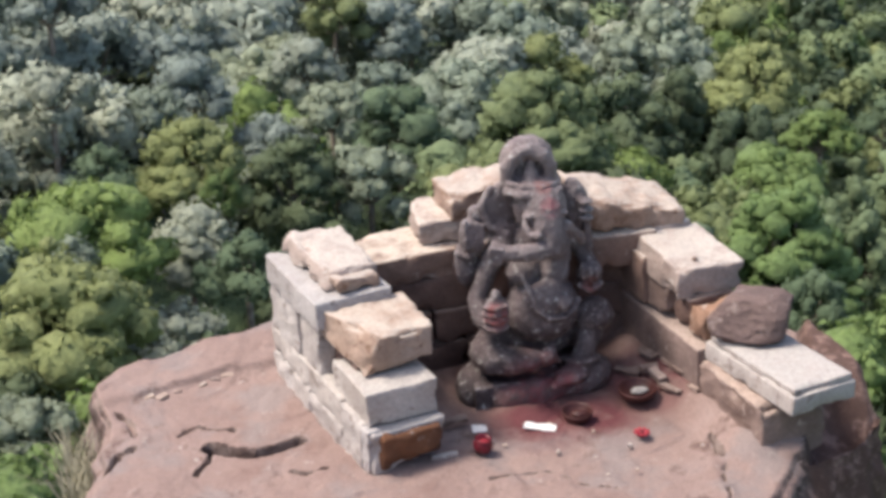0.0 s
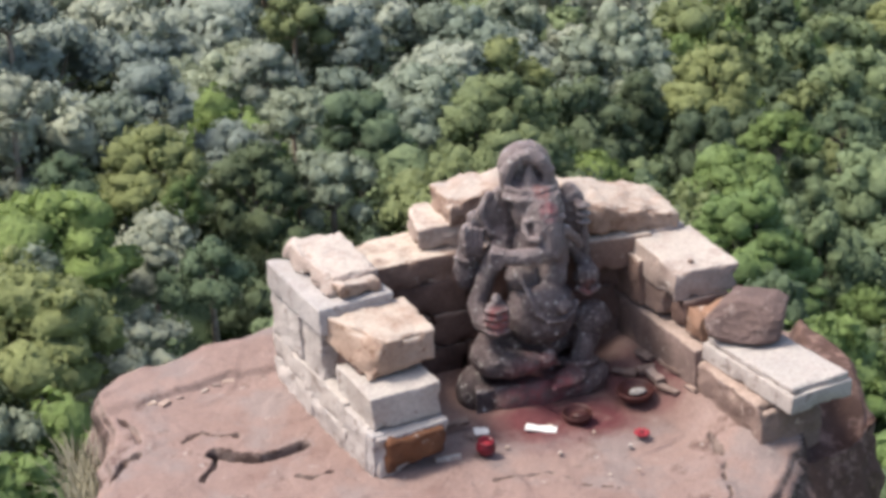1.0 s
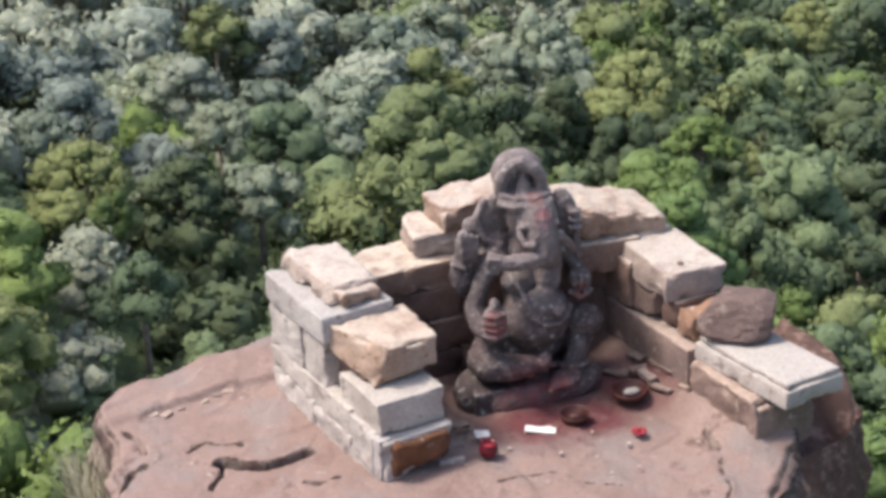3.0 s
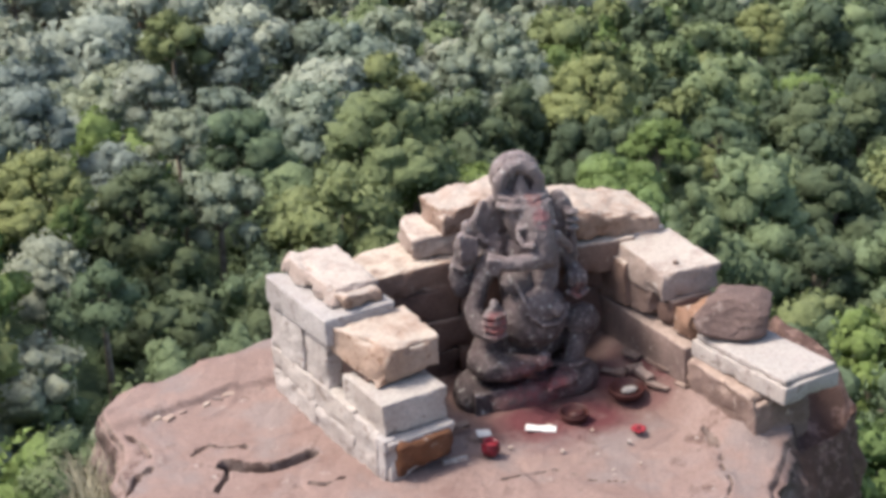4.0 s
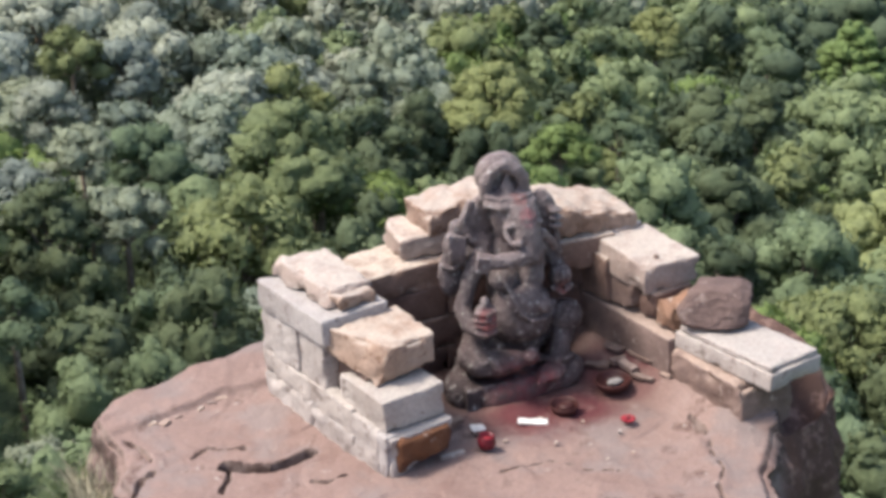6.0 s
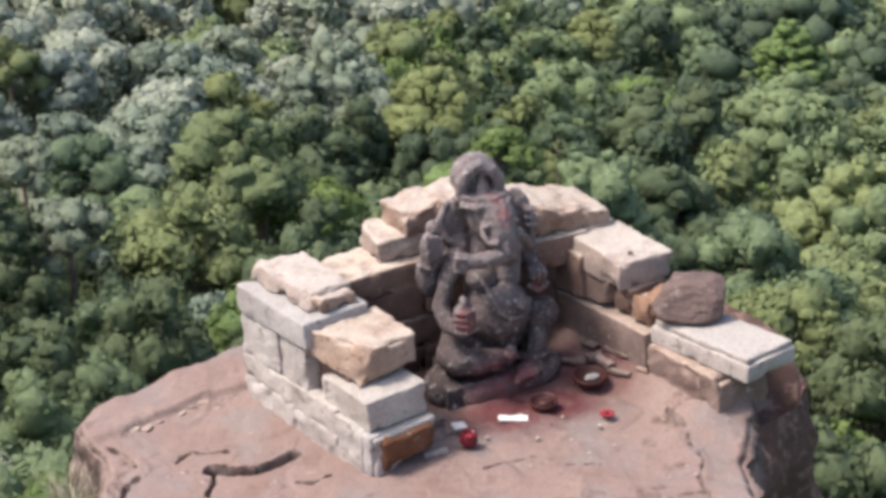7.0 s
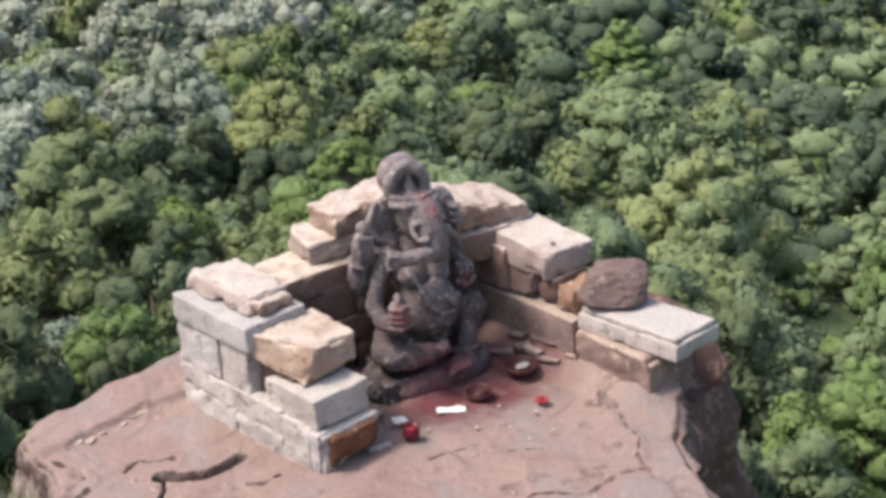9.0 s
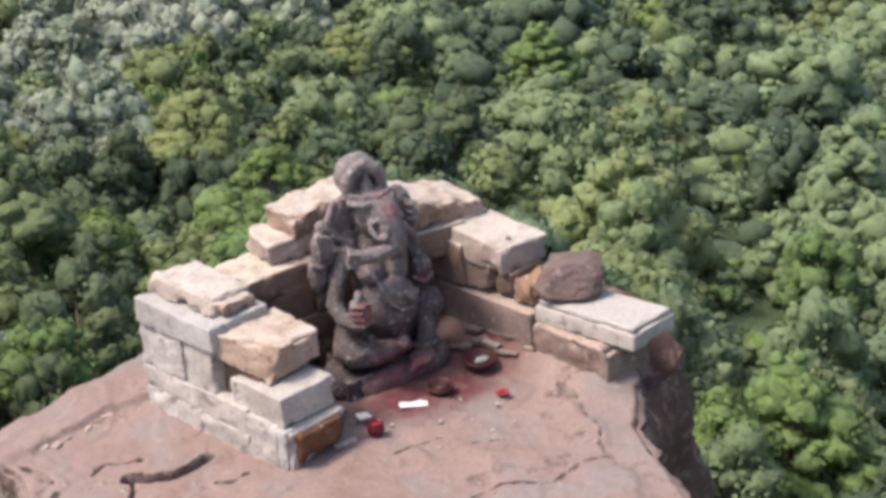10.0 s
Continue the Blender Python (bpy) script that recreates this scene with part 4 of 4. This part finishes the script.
def tube(bm, pts, sides=7):
    rings = []
    for i, (p, r) in enumerate(pts):
        nxt = Vector(pts[min(i + 1, len(pts) - 1)][0]) - Vector(pts[max(i - 1, 0)][0])
        q = nxt.to_track_quat("Z", "Y")
        rings.append([bm.verts.new(Vector(p) + q @ Vector((math.cos(k * 2 * math.pi / sides) * r, math.sin(k * 2 * math.pi / sides) * r, 0))) for k in range(sides)])
    for a, b2 in zip(rings, rings[1:]):
        for k in range(sides):
            bm.faces.new((a[k], a[(k + 1) % sides], b2[(k + 1) % sides], b2[k]))
    bm.faces.new(rings[-1])


def tree_proto(seed, width, height, kind, leaf, n_lobes, tufts, sprays, size, label, rough=(2, 1), trunk_height=9.0, plump=1.0):
    """A tree whose crown top is at its base height + trunk_height."""
    rng = np.random.RandomState(seed)
    tree = tagged(new("tree"), label, "tree", group="forest trees on the slope")
    balls = lobes(rng, width, height, n_lobes, kind, tufts, plump)
    v, n, t, q = foliage(rng, balls, sprays, size, rough, {"tall": 1.35, "flat": 0.78}.get(kind, 0.85))
    crown = new("crown", foliage_mesh("crown", [(v + np.array([0, 0, trunk_height]), n, t, q)], LEAVES[leaf]))
    crown.parent = tree
    bm = bmesh.new()
    fork = trunk_height - height * 0.85
    tube(bm, [((0, 0, -1.0), 0.24), ((0.1, 0.05, fork * 0.5), 0.19), ((0.05, -0.1, fork), 0.15)])
    for b2 in balls[:(tufts + 1) * 9:tufts + 1]:
        e = Vector((b2[0], b2[1], b2[2] + trunk_height))
        s = Vector((0.05, -0.1, fork))
        midp = s.lerp(e, 0.5) + Vector((0, 0, -0.12 * height))
        tube(bm, [(s, 0.11), (midp, 0.065), (e, 0.02)], 5)
    part("trunk", bm, M_BARK, tree)
    return tree


KINDS = [
    ("round", "mid", "broad green tree with a rounded uneven crown"),
    ("round", "bright", "bright green leafy tree with a full crown"),
    ("flat", "bright", "light green tree with a flat spreading crown"),
    ("round", "dark", "dark green tree with a dense crown"),
    ("tall", "mid", "green creeper-covered tree with a drooping crown"),
    ("round", "grey", "haze-greyed green tree with a billowing crown"),
    ("flat", "grey", "haze-greyed pale green tree with a spreading crown"),
    ("tall", "dark", "dark green tall tree draped in creepers"),
    ("round", "olive", "olive green tree with a billowing crown"),
    ("flat", "olive", "olive green tree with a wide spreading crown"),
    ("round", "dusty", "haze-paled green tree with a rounded crown"),
    ("tall", "bright", "bright green tree hung with creepers"),
]
PROTOS = []
for i, (shape, leaf, label) in enumerate(KINDS):
    for j in range(2):
        PROTOS.append((leaf, shape, tree_proto(100 + i * 7 + j, 5.0, 5.2 if shape == "tall" else 3.0 if shape == "flat" else 4.0, shape, leaf, 13, 2, 1250, 0.20, label, (1, 1))))
for i, (shape, leaf, label) in enumerate(KINDS):
    if leaf not in ("grey", "dusty"):
        PROTOS.append(("big " + leaf, shape, tree_proto(300 + i, 5.0, 3.4 if shape == "flat" else 4.6 if shape == "tall" else 4.0, shape, leaf, 30 if shape == "tall" else 22, 2, 2800, 0.14, "tall old " + label, (2, 1), plump=0.68 if shape == "tall" else 0.9)))
for i, (shape, leaf, label) in enumerate(KINDS):
    if leaf in ("olive", "bright", "mid") and shape != "tall":
        PROTOS.append(("grand " + leaf, shape, tree_proto(500 + i, 5.0, 3.0 if shape == "flat" else 4.0, shape, leaf, 52, 2, 4600, 0.085, "huge spreading " + label, (2, 1), plump=0.62)))
TREE_TOP = 9.0


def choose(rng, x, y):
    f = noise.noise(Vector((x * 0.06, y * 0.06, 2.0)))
    # Beyond this edge trees take the leaf colours with haze painted in.
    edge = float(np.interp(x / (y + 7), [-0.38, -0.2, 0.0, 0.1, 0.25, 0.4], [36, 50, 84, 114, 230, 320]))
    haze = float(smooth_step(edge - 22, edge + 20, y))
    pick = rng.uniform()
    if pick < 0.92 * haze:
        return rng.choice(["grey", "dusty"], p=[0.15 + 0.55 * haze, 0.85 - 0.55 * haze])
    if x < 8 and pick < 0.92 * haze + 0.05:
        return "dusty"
    odds = [0.28, 0.26, 0.28, 0.18] if f > 0 else [0.12, 0.14, 0.44, 0.30]
    if y > 80 and x > 6:
        odds = [0.06, 0.10, 0.38, 0.46]
    elif x > 12:
        odds = [0.14, 0.14, 0.40, 0.32]
    return rng.choice(["bright", "olive", "mid", "dark"], p=odds)


def size_at(x):
    return 0.95 + 1.05 * float(smooth_step(4, 36, x))


rng = np.random.RandomState(5)
spots = []
cells = {}


def try_spot(x, y, gap):
    key = (int(x // 9), int(y // 9))
    for i in (-1, 0, 1):
        for j in (-1, 0, 1):
            for px, py, pg in cells.get((key[0] + i, key[1] + j), ()):
                if (px - x) ** 2 + (py - y) ** 2 < (0.5 * (gap + pg)) ** 2:
                    return False
    cells.setdefault(key, []).append((x, y, gap))
    spots.append((x, y, gap))
    return True


# Trees that stand out: place, crown width, foliage and shape, and how far they rise over the rest.
STANDING_OUT = [
    (-4.9, 57.0, 5.4, "olive", "round", 3.0),
    (-14.8, 46.6, 4.0, "olive", "round", 1.0),
    (-12.3, 50.3, 3.5, "dark", "round", 0.0),
    (-16.5, 43.4, 2.2, "mid", "round", 0.5),
    (-15.7, 39.1, 4.7, "bright", "flat", 0.5),
    (-13.1, 44.0, 1.3, "bright", "tall", 0.5),
    (-10.2, 58.5, 4.1, "mid", "round", 0.5),
    (3.7, 55.6, 6.6, "bright", "round", 1.5),
    (2.7, 69.0, 4.0, "dark", "tall", 1.0),
    (3.1, 76.5, 5.2, "olive", "round", 2.0),
    (-14.1, 33.0, 4.6, "olive", "flat", 0.8),
    (-13.9, 30.4, 3.0, "mid", "round", 0.0),
    (-11.6, 40.4, 2.7, "mid", "round", 0.3),
    (6.4, 48.6, 2.9, "bright", "round", 0.0),
    (5.8, 68.6, 2.9, "bright", "flat", 1.0),
    (-12.9, 57.4, 4.1, "grey", "round", 1.0),
    (-16.3, 53.3, 2.9, "grey", "round", 1.0),
    (-16.9, 50.3, 2.6, "dusty", "round", 0.5),
    (9.6, 67.1, 7.1, "mid", "round", 1.5),
    # Dark leaves here stand in for a shaded hollow.
    (15.4, 89.2, 4.6, "dark", "round", 0.5),
    (30.7, 120.4, 6.5, "bright", "round", 1.5),
    (22.6, 73.5, 10.1, "olive", "round", 2.5),
    (2.0, 82.2, 3.6, "bright", "tall", 1.0),
    (3.4, 78.4, 3.2, "dark", "tall", 1.0),
    (14.7, 106.2, 4.2, "olive", "round", 1.5),
    (22.8, 111.2, 4.1, "mid", "round", 1.0),
    (54.0, 127.6, 14.9, "mid", "round", 3.0),
    (40.4, 88.0, 6.6, "mid", "round", 1.5),
    (25.7, 69.9, 6.8, "bright", "round", 0.5),
    (31.2, 69.7, 5.1, "bright", "tall", 1.0),
    (21.6, 48.9, 6.9, "bright", "round", 0.5),
    (16.9, 42.4, 3.6, "mid", "round", 0.0),
    (-3.8, 45.7, 3.5, "bright", "round", 0.5),
    (3.9, 63.9, 4.6, "bright", "flat", 0.3),
    (18.7, 93.1, 4.2, "dark", "round", 0.3),
]
special = {}
for x, y, w, leaf, shape, rise in STANDING_OUT:
    if try_spot(x, y, w * 0.75):
        special[(x, y)] = (w, leaf, shape, rise)
for _ in range(30000):
    y = rng.uniform(12, 190)
    x = rng.uniform(-0.48, 0.54) * (y + 8)
    gap = rng.uniform(1.9, 4.2) * (0.85 + 0.0025 * y) * size_at(x)
    try_spot(x, y, gap)
for _ in range(5000):
    y = rng.uniform(180, 275)
    x = rng.uniform(0.2, 0.6) * (y + 8)
    try_spot(x, y, rng.uniform(5.0, 9.0))
spots.sort(key=lambda s: ((s[0], s[1]) not in special, math.hypot(s[0], s[1] + 7)))
used = set()
for x, y, gap in spots[:295]:
    if (x, y) in special:
        w, leaf, shape, rise = special[(x, y)]
        big = w > 3.6 and leaf not in ("grey", "dusty")
        name = "grand " + leaf if big and w > 6.2 and leaf != "dark" else "big " + leaf if big else leaf
        opts = [k for k, (l, s, _) in enumerate(PROTOS) if l == name and s == shape] or [k for k, (l, s, _) in enumerate(PROTOS) if l == name]
        scale, top = w / 4.8, canopy(x, y) + rise
    else:
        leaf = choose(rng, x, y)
        scale, top = gap / 3.5 * rng.uniform(0.95, 1.25), canopy(x, y) + rng.uniform(-2.2, 1.4) * size_at(x)
        big = scale > 1.15 and leaf not in ("grey", "dusty")
        name = "grand " + leaf if scale > 1.75 and leaf in ("olive", "bright", "mid") else "big " + leaf if big else leaf
        opts = [k for k, (l, s, _) in enumerate(PROTOS) if l == name]
    k = opts[rng.randint(len(opts))]
    m = pose(x, y, top - TREE_TOP * scale, 0, 0, rng.uniform(0, 360)) @ Matrix.Scale(scale, 4)
    src = PROTOS[k][2]
    if k not in used:
        used.add(k)
        src.matrix_basis = m
    else:
        keep = src.scale.copy()
        src.scale = (1, 1, 1)
        made = copy_thing(src, m)
        src.scale = keep
        made.scale = (scale, scale, scale)
for k, (_, _, src) in enumerate(PROTOS):
    if k not in used:
        src.matrix_basis = pose(-40 - 5 * k, 60, canopy(-40 - 5 * k, 60) - TREE_TOP)
# The woods beyond, one mesh for each foliage.
far = {k: [] for k in LEAVES}
for x, y, gap in spots[295:]:
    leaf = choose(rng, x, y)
    w = gap * rng.uniform(1.3, 1.75)
    kind = rng.choice(["round", "round", "flat", "tall"])
    balls = lobes(rng, w, w * rng.uniform(0.6, 1.0), *((15, kind, 1, 0.85) if w > 6 else (10, kind, 2, 1.0)))
    v, n, t, q = foliage(rng, balls, 640 if w > 6 else 520, 0.30, (1, 1), {"tall": 1.35, "flat": 0.78}.get(kind, 0.85))
    far[leaf].append((v + np.array([x, y, canopy(x, y) + rng.uniform(-2.4, 2.0)]), n, t, q))
for leaf, chunks in far.items():
    if chunks:
        ob = new("far_woods", foliage_mesh("far_woods", chunks, LEAVES[leaf]))
        tagged(ob, "distant forest canopy of " + leaf.replace("mid", "medium") + " green trees on the valley slope", "forest", kind="stuff")

# Undergrowth and saplings that close the gaps between the trees.
under = {"mid": [], "dark": [], "bright": [], "dusty": []}
for k in range(960):
    if k < 640:
        y = 12 + 110 * math.sqrt(rng.uniform())
        x = rng.uniform(-0.47, 0.53) * (y + 8)
        w = rng.uniform(2.2, 4.6)
    else:
        # Taller scrub fills the eastern slope.
        y = 30 + 160 * math.sqrt(rng.uniform())
        x = rng.uniform(0.1, 0.56) * (y + 8)
        w = rng.uniform(3.8, 7.0)
    balls = lobes(rng, w, w * rng.uniform(0.5, 1.1), 7, "round", 1)
    v, n, t, q = foliage(rng, balls, 70, 0.20, (1, 1))
    leaf = rng.choice(["mid", "dark", "bright"], p=[0.55, 0.30, 0.15])
    # Scrub within the haze gets the haze-coloured leaves as well.
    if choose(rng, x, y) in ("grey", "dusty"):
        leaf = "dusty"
    under[leaf].append((v + np.array([x, y, canopy(x, y) - rng.uniform(1.8, 4.0)]), n, t, q))
for leaf, chunks in under.items():
    ob = new("undergrowth", foliage_mesh("undergrowth", chunks, LEAVES[leaf]))
    tagged(ob, "dense " + leaf.replace("mid", "medium") + " green undergrowth between the trees", "shrubs", kind="stuff")


def build_ground():
    m, nt, b = blank("forest floor", 0.95)
    col = mix_colors(nt, ramp(nt, noise_tex(nt, 0.08, 8, 0.7), 0.4, 0.6), (0.06, 0.085, 0.04), (0.10, 0.14, 0.065))
    nt.links.new(col, b.inputs["Base Color"])
    bump(nt, b, noise_tex(nt, 0.4, 6, 0.7), 1.0, 1.0)
    xs = np.concatenate([np.linspace(-3000, -260, 18), np.linspace(-240, 240, 97), np.linspace(260, 3000, 18)])
    verts, faces = [], []
    for yy in xs + 60:
        for xx in xs:
            d = max(0.0, math.hypot(xx, yy) - 300)
            z = canopy(xx, max(-60.0, yy)) - 5.0 if yy < 3000 else -40.0
            z = z * (1 - smooth_step(300, 900, d)) + (-35 + 25 * noise.noise(Vector((xx * 0.002, yy * 0.002, 0)))) * smooth_step(300, 900, d)
            verts.append((xx, yy, float(z) + 1.2 * noise.noise(Vector((xx * 0.07, yy * 0.07, 5)))))
    n = len(xs)
    for i in range(n - 1):
        for j in range(n - 1):
            faces.append((i * n + j, i * n + j + 1, (i + 1) * n + j + 1, (i + 1) * n + j))
    ob = mesh_object("ground", verts, faces, m)
    return tagged(ob, "dark green forest floor of the valley", "ground", kind="structure")


build_ground()
